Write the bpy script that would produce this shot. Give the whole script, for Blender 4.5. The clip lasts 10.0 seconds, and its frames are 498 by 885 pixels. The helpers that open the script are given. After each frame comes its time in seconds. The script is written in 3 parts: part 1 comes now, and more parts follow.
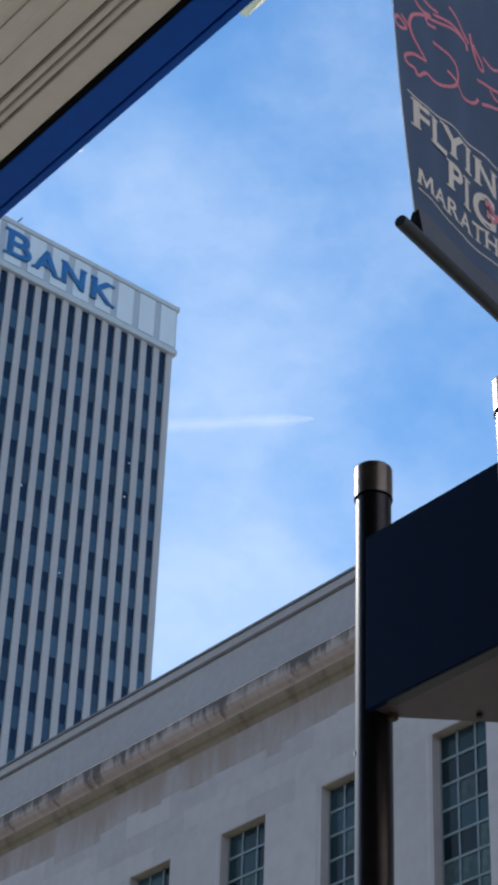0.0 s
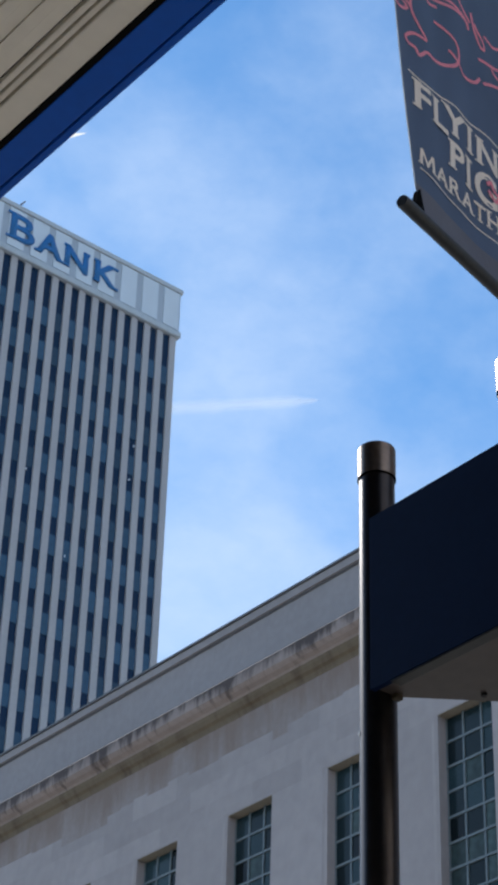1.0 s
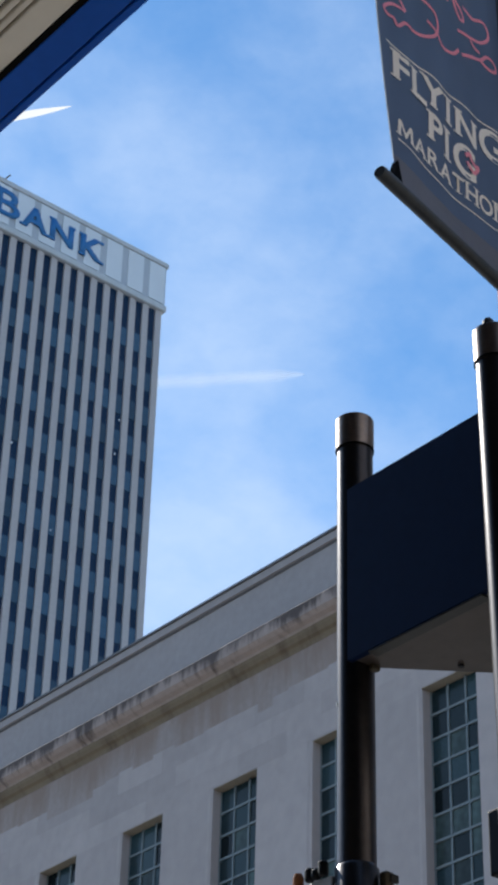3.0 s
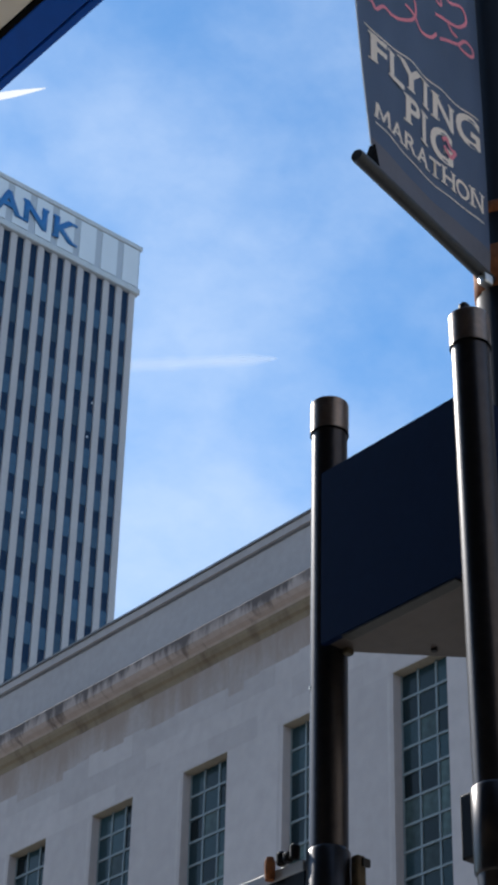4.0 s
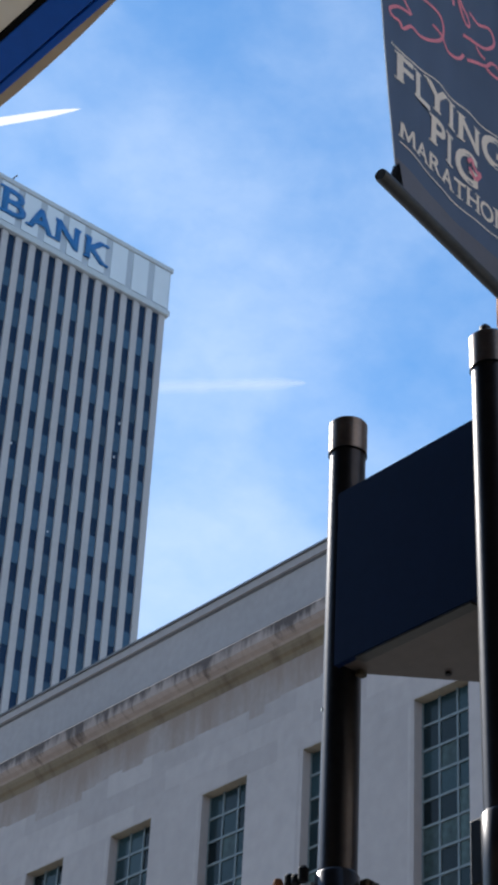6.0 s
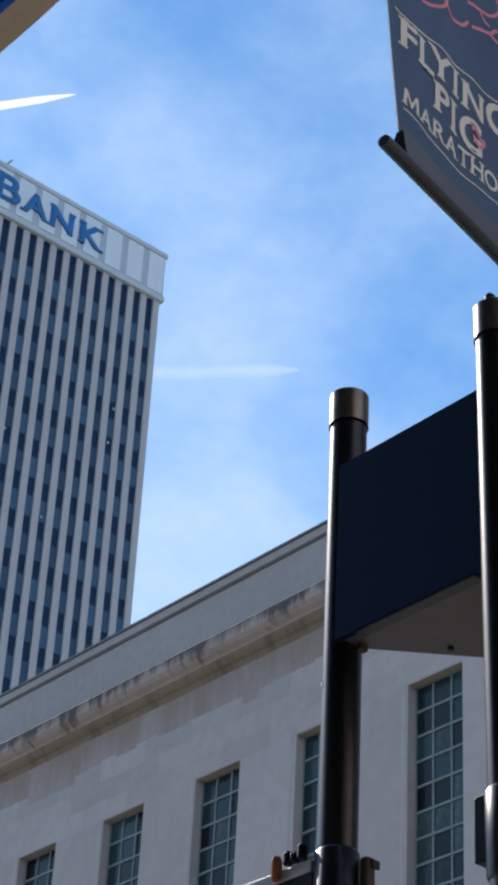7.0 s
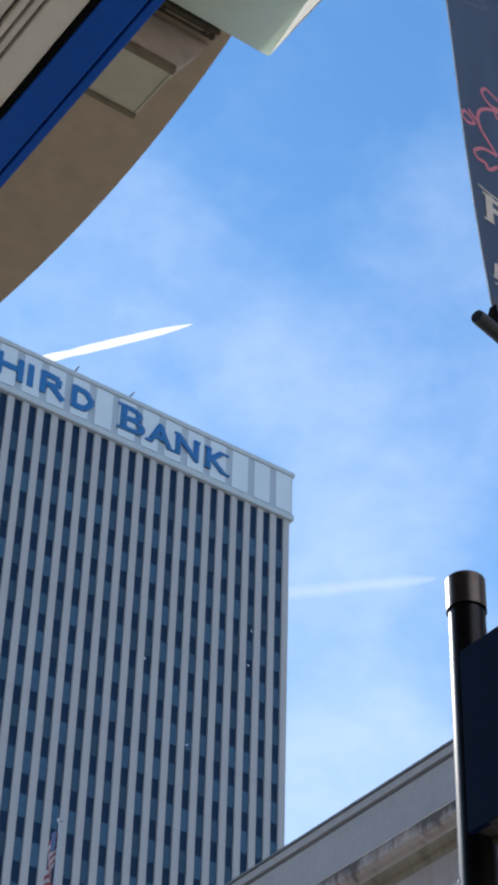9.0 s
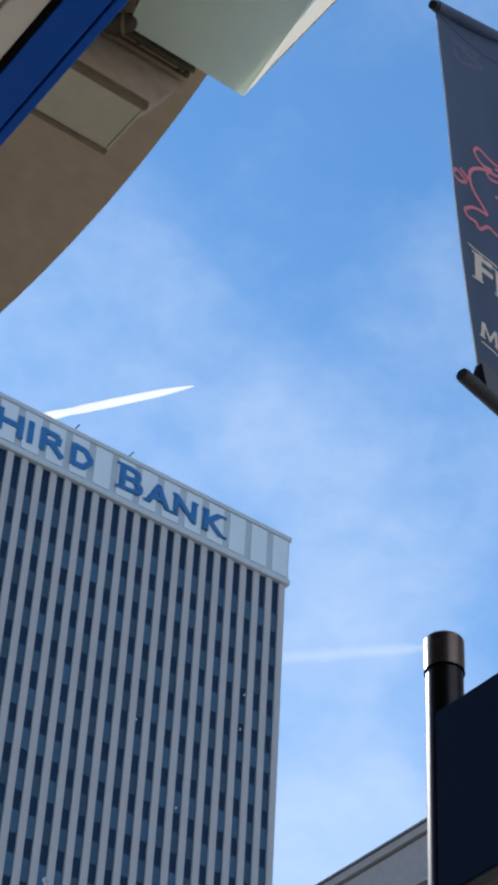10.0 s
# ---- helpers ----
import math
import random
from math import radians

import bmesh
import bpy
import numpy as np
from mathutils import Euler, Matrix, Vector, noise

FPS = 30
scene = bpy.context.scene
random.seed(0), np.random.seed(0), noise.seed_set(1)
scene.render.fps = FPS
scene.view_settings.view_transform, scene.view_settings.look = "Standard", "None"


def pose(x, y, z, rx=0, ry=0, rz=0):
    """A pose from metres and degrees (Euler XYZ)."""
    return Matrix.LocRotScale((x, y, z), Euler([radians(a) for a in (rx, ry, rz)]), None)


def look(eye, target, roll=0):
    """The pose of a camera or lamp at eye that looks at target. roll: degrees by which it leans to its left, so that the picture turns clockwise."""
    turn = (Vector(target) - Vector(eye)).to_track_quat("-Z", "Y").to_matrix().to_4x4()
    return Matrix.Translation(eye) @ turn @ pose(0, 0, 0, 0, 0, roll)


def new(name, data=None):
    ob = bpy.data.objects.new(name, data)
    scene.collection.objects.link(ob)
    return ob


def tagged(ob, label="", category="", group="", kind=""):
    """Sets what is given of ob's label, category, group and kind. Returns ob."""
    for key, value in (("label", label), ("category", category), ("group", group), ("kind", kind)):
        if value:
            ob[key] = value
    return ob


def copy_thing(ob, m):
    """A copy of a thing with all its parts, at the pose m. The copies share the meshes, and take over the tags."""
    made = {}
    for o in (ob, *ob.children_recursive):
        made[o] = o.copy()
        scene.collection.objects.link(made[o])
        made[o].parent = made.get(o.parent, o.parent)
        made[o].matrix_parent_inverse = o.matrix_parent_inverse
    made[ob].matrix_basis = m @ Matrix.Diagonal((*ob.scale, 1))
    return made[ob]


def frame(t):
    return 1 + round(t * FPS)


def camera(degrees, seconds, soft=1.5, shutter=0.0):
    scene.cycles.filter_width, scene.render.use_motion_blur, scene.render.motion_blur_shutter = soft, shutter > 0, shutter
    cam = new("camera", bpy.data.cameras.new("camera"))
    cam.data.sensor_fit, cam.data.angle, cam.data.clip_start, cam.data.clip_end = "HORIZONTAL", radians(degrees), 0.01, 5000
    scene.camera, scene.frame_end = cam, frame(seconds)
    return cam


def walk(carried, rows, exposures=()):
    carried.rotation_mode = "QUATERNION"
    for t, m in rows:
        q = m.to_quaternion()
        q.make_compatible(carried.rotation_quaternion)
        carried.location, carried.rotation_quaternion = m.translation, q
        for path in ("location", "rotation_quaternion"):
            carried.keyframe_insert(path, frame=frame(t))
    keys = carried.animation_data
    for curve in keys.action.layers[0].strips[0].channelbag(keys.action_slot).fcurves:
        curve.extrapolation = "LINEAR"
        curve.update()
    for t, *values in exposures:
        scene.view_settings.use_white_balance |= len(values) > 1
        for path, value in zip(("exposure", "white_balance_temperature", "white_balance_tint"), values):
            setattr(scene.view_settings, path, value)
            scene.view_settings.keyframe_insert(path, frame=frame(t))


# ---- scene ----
# ---------------------------------------------------------------- camera
cam = camera(13.429, 10.0, soft=4.0)
# seconds, eye, then yaw, pitch and roll in degrees
PATH = [
    (0, 0.0000, -0.0000, 1.6000, -38.651, 34.631, 2.183),
    (0.5, -0.0043, -0.0076, 1.5909, -38.087, 34.549, 2.226),
    (1, 0.0041, -0.0021, 1.5968, -38.527, 34.144, 1.892),
    (1.5, 0.0103, 0.0010, 1.5972, -38.080, 34.555, 2.074),
    (2, 0.0105, -0.0071, 1.6011, -38.307, 34.942, 1.464),
    (2.5, 0.0191, -0.0175, 1.5942, -39.214, 34.316, 0.956),
    (2.7, 0.0281, -0.0186, 1.5901, -39.098, 33.914, 1.366),
    (3.8, 0.0258, 0.0040, 1.5949, -39.073, 33.060, 1.727),
    (4, 0.0298, -0.0006, 1.5949, -39.918, 33.040, 1.526),
    (4.5, 0.0199, -0.0005, 1.5988, -38.432, 33.592, 2.021),
    (5, 0.0259, 0.0065, 1.5997, -38.929, 34.119, 1.768),
    (5.5, 0.0367, 0.0110, 1.5992, -38.476, 34.082, 2.454),
    (6, 0.0792, 0.0095, 1.6025, -39.003, 33.646, 3.204),
    (6.2, 0.0921, 0.0185, 1.5955, -38.733, 32.991, 3.667),
    (7.3, 0.1711, 0.1465, 1.6369, -39.453, 33.842, 3.046),
    (7.5, 0.1895, 0.1535, 1.6378, -38.492, 35.177, 2.979),
    (7.8, 0.2294, 0.1320, 1.6236, -37.338, 36.261, 3.372),
    (8, 0.2390, 0.1235, 1.6293, -35.976, 37.143, 2.846),
    (8.3, 0.2778, 0.1217, 1.6289, -33.408, 37.138, 2.556),
    (8.5, 0.2962, 0.1287, 1.6352, -32.424, 37.618, 3.073),
    (8.7, 0.3154, 0.1481, 1.6408, -32.962, 38.888, 2.765),
    (9, 0.3092, 0.1928, 1.6537, -34.455, 39.018, 1.775),
    (9.5, 0.3688, 0.2036, 1.6563, -34.474, 39.559, 2.874),
    (9.6, 0.3787, 0.2019, 1.6569, -34.849, 39.983, 2.256),
    (10, 0.3918, 0.2107, 1.6669, -34.372, 40.730, 3.451),
]


def turned(x, y, z, yaw, pitch, roll):
    a, b = radians(yaw), radians(pitch)
    ahead = Vector((-math.sin(a) * math.cos(b), math.cos(a) * math.cos(b), math.sin(b)))
    return look((x, y, z), Vector((x, y, z)) + 20 * ahead, roll)


walk(cam, [(t, turned(*row)) for t, *row in PATH], exposures=[(0.0, 0.08), (4.0, 0.06), (6.0, 0.14), (8.0, 0.13), (9.0, 0.18), (10.0, 0.05)])

# ---------------------------------------------------------------- light
SUN_AZ, SUN_EL = 1.5, 38.0      # degrees from +y towards +x, and above the horizon
sun = new("sun", bpy.data.lights.new("sun", "SUN"))
sun.data.energy, sun.data.angle, sun.data.color = 4.0, radians(0.53), (1.0, 0.95, 0.88)
sun_way = Vector((math.sin(radians(SUN_AZ)) * math.cos(radians(SUN_EL)), math.cos(radians(SUN_AZ)) * math.cos(radians(SUN_EL)), math.sin(radians(SUN_EL))))
sun.matrix_world = look((0, 0, 60), Vector((0, 0, 60)) - sun_way)

world = bpy.data.worlds.new("sky")
scene.world = world
world.use_nodes = True
wt = world.node_tree
wt.nodes.clear()


def wnode(kind, **values):
    n = wt.nodes.new(kind)
    for key, value in values.items():
        n.inputs[key].default_value = value
    return n


sky = wt.nodes.new("ShaderNodeTexSky")
sky.sky_type, sky.sun_disc = "NISHITA", False
sky.sun_elevation, sky.sun_rotation = radians(SUN_EL), radians(SUN_AZ)
sky.air_density, sky.dust_density, sky.ozone_density = 1.0, 0.1, 3.0
where = wt.nodes.new("ShaderNodeTexCoord")


def link(a, b):
    wt.links.new(a, b)


def noise_at(scale, detail, rough, offset, stretch):
    spread = wnode("ShaderNodeMapping", Location=offset, Scale=stretch)
    n = wnode("ShaderNodeTexNoise", Scale=scale, Detail=detail, Roughness=rough, Distortion=0.15)
    link(where.outputs["Generated"], spread.inputs["Vector"])
    link(spread.outputs["Vector"], n.inputs["Vector"])
    return n.outputs["Fac"]


def sums(a, factor, b):
    """a * factor + b"""
    n = wt.nodes.new("ShaderNodeMath")
    n.operation = "MULTIPLY_ADD"
    link(a, n.inputs[0])
    n.inputs[1].default_value = factor
    if isinstance(b, (int, float)):
        n.inputs[2].default_value = b
    else:
        link(b, n.inputs[2])
    return n.outputs[0]


# cloud cover: three sizes of thin cloud, thicker near the horizon, with a few large banks and clear holes
cover = sums(noise_at(16.0, 5.0, 0.55, (3.1, 0.4, 1.7), (1.0, 1.0, 1.5)), 0.62, -0.30)
cover = sums(noise_at(60.0, 6.0, 0.60, (0.0, 2.0, 5.0), (1.0, 1.0, 1.6)), 0.20, cover)
cover = sums(noise_at(4.0, 2.0, 0.50, (7.0, 1.0, 0.0), (1.0, 1.0, 1.0)), 0.20, cover)
rise = wt.nodes.new("ShaderNodeSeparateXYZ")
low_sky = wt.nodes.new("ShaderNodeMapRange")
low_sky.inputs["From Min"].default_value, low_sky.inputs["From Max"].default_value = 0.46, 0.76
low_sky.inputs["To Min"].default_value, low_sky.inputs["To Max"].default_value = 0.30, -0.10
link(where.outputs["Generated"], rise.inputs[0])
link(rise.outputs["Z"], low_sky.inputs["Value"])
cover = sums(low_sky.outputs["Result"], 1.0, cover)
for way, reach, amount in (((0.3909, 0.5307, 0.7521), 6.0, -0.24), ((0.5825, 0.5604, 0.5888), 4.4, -0.23), ((0.5526, 0.6221, 0.5546), 3.0, -0.13), ((0.4592, 0.5707, 0.6808), 3.0, -0.12),
                           ((0.4458, 0.6112, 0.6540), 3.2, 0.10), ((0.4965, 0.6279, 0.5994), 3.6, 0.12), ((0.5286, 0.6747, 0.5151), 3.0, 0.10), ((0.4550, 0.5336, 0.7129), 2.6, 0.07), ((0.4504, 0.6030, 0.6585), 3.0, 0.06)):
    dot = wt.nodes.new("ShaderNodeVectorMath")
    dot.operation = "DOT_PRODUCT"
    dot.inputs[1].default_value = Vector(way).normalized()
    link(where.outputs["Generated"], dot.inputs[0])
    soft_edge = wt.nodes.new("ShaderNodeMapRange")
    soft_edge.interpolation_type = "SMOOTHERSTEP"
    soft_edge.inputs["From Min"].default_value, soft_edge.inputs["From Max"].default_value = math.cos(radians(reach)), 1.0
    link(dot.outputs["Value"], soft_edge.inputs["Value"])
    cover = sums(soft_edge.outputs["Result"], amount, cover)
band = wt.nodes.new("ShaderNodeMapRange")
band.interpolation_type = "SMOOTHSTEP"
band.inputs["From Min"].default_value, band.inputs["From Max"].default_value = -0.20, 0.95
band.inputs["To Min"].default_value, band.inputs["To Max"].default_value = 0.0, 0.92
link(cover, band.inputs["Value"])
tint = wt.nodes.new("ShaderNodeMix")
tint.data_type = "RGBA"
tint.inputs["B"].default_value = (5.1, 6.45, 8.65, 1)
gain = wt.nodes.new("ShaderNodeMix")
gain.data_type, gain.blend_type = "RGBA", "MULTIPLY"
gain.inputs["Factor"].default_value = 1.0
gain.inputs["B"].default_value = (0.83, 1.28, 1.49, 1)
back = wnode("ShaderNodeBackground", Strength=0.12)
sink = wt.nodes.new("ShaderNodeOutputWorld")
link(band.outputs["Result"], tint.inputs["Factor"])
link(sky.outputs["Color"], gain.inputs["A"])
link(gain.outputs["Result"], tint.inputs["A"])
link(tint.outputs["Result"], back.inputs["Color"])
link(back.outputs["Background"], sink.inputs["Surface"])

# ---------------------------------------------------------------- materials


def material(name, base, rough=0.6, metal=0.0, vary=0.12, grain=20.0, patch=2.0, bump=0.0, vary_piece=0.0, spec=0.5, stretch=(1, 1, 1)):
    """A painted, stone or metal surface: two scales of variation in colour, one in gloss, fine relief."""
    m = bpy.data.materials.new(name)
    m.use_nodes = True
    t = m.node_tree
    p = t.nodes["Principled BSDF"]
    p.inputs["Roughness"].default_value, p.inputs["Metallic"].default_value = rough, metal
    p.inputs["Specular IOR Level"].default_value = spec
    co, mp = t.nodes.new("ShaderNodeTexCoord"), t.nodes.new("ShaderNodeMapping")
    mp.inputs["Scale"].default_value = stretch
    t.links.new(co.outputs["Object"], mp.inputs["Vector"])
    fine, wide = t.nodes.new("ShaderNodeTexNoise"), t.nodes.new("ShaderNodeTexNoise")
    fine.inputs["Scale"].default_value, fine.inputs["Detail"].default_value = grain, 6
    wide.inputs["Scale"].default_value, wide.inputs["Detail"].default_value = patch, 4
    add = t.nodes.new("ShaderNodeMath")
    add.operation = "ADD"
    for n, slot in ((fine, 0), (wide, 1)):
        t.links.new(mp.outputs["Vector"], n.inputs["Vector"])
        t.links.new(n.outputs["Fac"], add.inputs[slot])
    span = t.nodes.new("ShaderNodeMapRange")
    span.inputs["From Min"].default_value, span.inputs["From Max"].default_value = 0.6, 1.4
    span.inputs["To Min"].default_value, span.inputs["To Max"].default_value = 1 - vary, 1 + vary
    t.links.new(add.outputs[0], span.inputs["Value"])
    value = span.outputs["Result"]
    if vary_piece:
        info, off = t.nodes.new("ShaderNodeObjectInfo"), t.nodes.new("ShaderNodeMapRange")
        off.inputs["To Min"].default_value, off.inputs["To Max"].default_value = 1 - vary_piece, 1 + vary_piece
        t.links.new(info.outputs["Random"], off.inputs["Value"])
        mul = t.nodes.new("ShaderNodeMath")
        mul.operation = "MULTIPLY"
        t.links.new(value, mul.inputs[0])
        t.links.new(off.outputs["Result"], mul.inputs[1])
        value = mul.outputs[0]
    mix = t.nodes.new("ShaderNodeVectorMath")
    mix.operation = "SCALE"
    mix.inputs[0].default_value = base
    t.links.new(value, mix.inputs["Scale"])
    t.links.new(mix.outputs["Vector"], p.inputs["Base Color"])
    if bump:
        b = t.nodes.new("ShaderNodeBump")
        b.inputs["Strength"].default_value, b.inputs["Distance"].default_value = 0.6, bump
        t.links.new(fine.outputs["Fac"], b.inputs["Height"])
        t.links.new(b.outputs["Normal"], p.inputs["Normal"])
    return m


def streaked(name, base, dark, amount=0.5, scale=1.0):
    """Limestone with dark rain streaks that start at the upper edge and thin out."""
    m = material(name, base, 0.9, vary=0.14, grain=6.0, patch=0.5, bump=0.01)
    t = m.node_tree
    p = t.nodes["Principled BSDF"]
    old = p.inputs["Base Color"].links[0].from_socket
    co, mp, n = t.nodes.new("ShaderNodeTexCoord"), t.nodes.new("ShaderNodeMapping"), t.nodes.new("ShaderNodeTexNoise")
    mp.inputs["Scale"].default_value = (scale, 2.2 * scale, 0.5 * scale)
    n.inputs["Scale"].default_value, n.inputs["Detail"].default_value, n.inputs["Roughness"].default_value = 1.0, 8, 0.65
    r = t.nodes.new("ShaderNodeMapRange")
    r.inputs["From Min"].default_value, r.inputs["From Max"].default_value = 0.50, 0.62
    r.inputs["To Max"].default_value = amount
    x = t.nodes.new("ShaderNodeMix")
    x.data_type = "RGBA"
    x.inputs["B"].default_value = (*dark, 1)
    t.links.new(co.outputs["Object"], mp.inputs["Vector"])
    t.links.new(mp.outputs["Vector"], n.inputs["Vector"])
    t.links.new(n.outputs["Fac"], r.inputs["Value"])
    t.links.new(r.outputs["Result"], x.inputs["Factor"])
    t.links.new(old, x.inputs["A"])
    t.links.new(x.outputs["Result"], p.inputs["Base Color"])
    return m


M_GROUND = material("paving", (0.30, 0.29, 0.27), 0.9, vary=0.25, grain=3.0, patch=0.2)
M_BASE = material("dark_reflected_wall_low", (0.018, 0.018, 0.020), 0.8, vary=0.2, grain=6, patch=0.5, spec=0.03)
M_DARKBRICK = material("dark_reflected_wall_high", (0.045, 0.038, 0.033), 0.9, vary=0.25, grain=6, patch=0.5, spec=0.03)
M_BOUNCE = material("pale_bounce_wall", (0.52, 0.455, 0.39), 0.9, vary=0.2, grain=6, patch=0.5, spec=0.05)
M_CEIL = material("beige_ceiling_paint", (0.78, 0.72, 0.62), 0.6, vary=0.06, grain=40, patch=6, bump=0.0006)
M_GROOVE = material("dark_joint", (0.10, 0.085, 0.075), 0.8)
M_GASKET = material("black_gasket", (0.004, 0.004, 0.004), 0.8, spec=0.05)
M_BLUE = material("blue_enamel", (0.003, 0.088, 0.47), 0.4, vary=0.10, grain=60, patch=5, spec=0.15)
M_SOFFIT = material("tan_soffit_paint", (0.43, 0.335, 0.235), 0.85, vary=0.12, grain=30, patch=3, bump=0.001)
M_COVE = material("pale_dirty_cove_paint", (0.52, 0.42, 0.33), 0.8, vary=0.22, grain=26, patch=9, bump=0.001)
M_RECESS = material("grey_recess_paint", (0.52, 0.48, 0.35), 0.8, vary=0.12, grain=30, patch=7)
M_BATTEN = material("brown_dirty_batten", (0.20, 0.155, 0.10), 0.85, vary=0.3, grain=40, patch=12)
M_DIRT = material("dirty_bracket_metal", (0.075, 0.058, 0.035), 0.7, 0.3, vary=0.4, grain=60, patch=25)
def acrylic(name, base, through_share):
    """White or tinted acrylic sheet that passes some light on."""
    m = material(name, base, 0.4, vary=0.04, grain=20, patch=5)
    t = m.node_tree
    p, o = t.nodes["Principled BSDF"], t.nodes["Material Output"]
    e, x = t.nodes.new("ShaderNodeBsdfTranslucent"), t.nodes.new("ShaderNodeMixShader")
    e.inputs["Color"].default_value = (*base, 1)
    x.inputs["Fac"].default_value = through_share
    t.links.new(p.outputs[0], x.inputs[1])
    t.links.new(e.outputs[0], x.inputs[2])
    t.links.new(x.outputs[0], o.inputs["Surface"])
    return m


M_PALE = acrylic("pale_green_acrylic", (0.88, 0.97, 0.89), 0.5)
M_EDGE = acrylic("white_acrylic_edge", (0.92, 0.93, 0.88), 0.55)
M_HOUSE = material("white_housing_paint", (0.75, 0.75, 0.72), 0.6, vary=0.05)
M_POST = material("dark_anodised_post_metal", (0.062, 0.057, 0.058), 0.31, 0.95, vary=0.18, grain=40, patch=6)
M_WEATHERED = material("weathered_black_clamp", (0.020, 0.018, 0.016), 0.5, 0.2, vary=0.4, grain=50, patch=15)
M_POSTCAP = material("worn_bronze_cap", (0.26, 0.205, 0.17), 0.31, 0.94, vary=0.22, grain=60, patch=12)
M_NAVY = material("navy_sign_paint", (0.0035, 0.011, 0.040), 0.5, vary=0.14, grain=30, patch=4, spec=0.05)
M_UNDER = material("grey_brown_sheet_metal", (0.060, 0.046, 0.039), 0.5, 0.2, vary=0.22, grain=25, patch=5)
M_BLACK = material("black_plastic", (0.007, 0.007, 0.009), 0.5, spec=0.15)
M_ARM = material("black_arm_paint", (0.030, 0.034, 0.037), 0.36, vary=0.35, grain=50, patch=14, spec=0.45)
M_POLE = material("black_pole_paint", (0.008, 0.008, 0.011), 0.45, vary=0.3, grain=40, patch=8, spec=0.12)
M_RUST = material("rusty_band_steel", (0.30, 0.105, 0.035), 0.8, 0.2, vary=0.45, grain=60, patch=20)
M_CLOTH = material("navy_banner_cloth", (0.078, 0.122, 0.215), 0.5, vary=0.16, grain=300, patch=4, bump=0.0004, spec=0.35)
M_HEM = material("grey_banner_hem", (0.165, 0.180, 0.225), 0.8, vary=0.15, grain=200, patch=5, spec=0.15)
M_CREAM = material("cream_print", (0.92, 0.87, 0.80), 0.6, vary=0.06, grain=80, patch=8)
M_PINK = material("pink_print", (0.90, 0.30, 0.40), 0.6, vary=0.12, grain=80, patch=8)
M_FAINT = material("faint_violet_print", (0.125, 0.155, 0.265), 0.6, vary=0.3, grain=90, patch=20)
M_STONE = material("limestone", (0.40, 0.345, 0.325), 0.9, vary=0.11, grain=2.5, patch=0.25, bump=0.002, vary_piece=0.07)
M_ATTIC = material("grey_attic_stone", (0.335, 0.300, 0.290), 0.9, vary=0.12, grain=4, patch=0.3)
M_CAP = material("dark_coping_metal", (0.12, 0.115, 0.115), 0.6, vary=0.12, patch=0.5)
M_CORNICE = streaked("stained_cornice_stone", (0.345, 0.270, 0.232), (0.070, 0.052, 0.046), 0.92, 1.0)
M_FRIEZE = streaked("frieze_stone", (0.340, 0.282, 0.255), (0.255, 0.188, 0.152), 0.9, 0.6)
# dark brown base puts the cornice's shadow into the moulding's colour
M_MOULD = streaked("shaded_brown_moulding", (0.19, 0.145, 0.095), (0.12, 0.085, 0.055), 0.9, 0.5)


def stain_from_top(m, level, fall, clusters):
    """Let the streaks thicken towards a height and gather in clusters along the wall."""
    t = m.node_tree
    r = next(n for n in t.nodes if n.type == "MAP_RANGE" and n.outputs[0].links and n.outputs[0].links[0].to_node.type == "MIX")
    co, sep, k, add, add2, n = (t.nodes.new("ShaderNode" + v) for v in ("TexCoord", "SeparateXYZ", "Math", "Math", "Math", "TexNoise"))
    k.operation, add.operation, add2.operation = "MULTIPLY_ADD", "ADD", "MULTIPLY_ADD"
    k.inputs[1].default_value, k.inputs[2].default_value = fall, -fall * level
    n.inputs["Scale"].default_value, n.inputs["Detail"].default_value = clusters, 3
    add2.inputs[1].default_value = 0.45
    t.links.new(co.outputs["Object"], sep.inputs[0])
    t.links.new(co.outputs["Object"], n.inputs["Vector"])
    t.links.new(sep.outputs["Z"], k.inputs[0])
    t.links.new(r.inputs["Value"].links[0].from_socket, add.inputs[0])
    t.links.new(k.outputs[0], add.inputs[1])
    t.links.new(n.outputs["Fac"], add2.inputs[0])
    t.links.new(add.outputs[0], add2.inputs[2])
    t.links.new(add2.outputs[0], r.inputs["Value"])
    return r


edge_stain = stain_from_top(M_CORNICE, 28.40, 0.55, 0.45)
edge_stain.inputs["From Min"].default_value, edge_stain.inputs["From Max"].default_value = 0.53, 0.72
next(n for n in M_CORNICE.node_tree.nodes if n.type == "MAPPING" and n.inputs["Scale"].default_value[1] > 2).inputs["Scale"].default_value = (1.0, 2.6, 0.5)
low_stain = stain_from_top(M_FRIEZE, 27.0, 0.18, 0.5)
low_stain.inputs["From Min"].default_value, low_stain.inputs["From Max"].default_value = 0.56, 0.84
# ochre stands for light reflected up onto the window heads
M_HEAD = material("ochre_bounce_reveal", (0.29, 0.25, 0.19), 0.9, vary=0.15, grain=8, patch=1)
M_BAR = material("grey_green_window_bars", (0.165, 0.195, 0.200), 0.6, vary=0.18, grain=9, patch=2)
M_PANE = material("old_window_glass", (0.020, 0.038, 0.043), 0.12, vary=0.4, vary_piece=0.75, spec=0.16, patch=0.5)
M_PALEPANE = material("pale_window_glass", (0.044, 0.066, 0.063), 0.25, vary=0.45, vary_piece=0.5, spec=0.16, grain=6, patch=1.5)
M_PIER = material("grey_concrete_pier", (0.46, 0.425, 0.415), 0.85, vary=0.10, grain=3, patch=0.12)
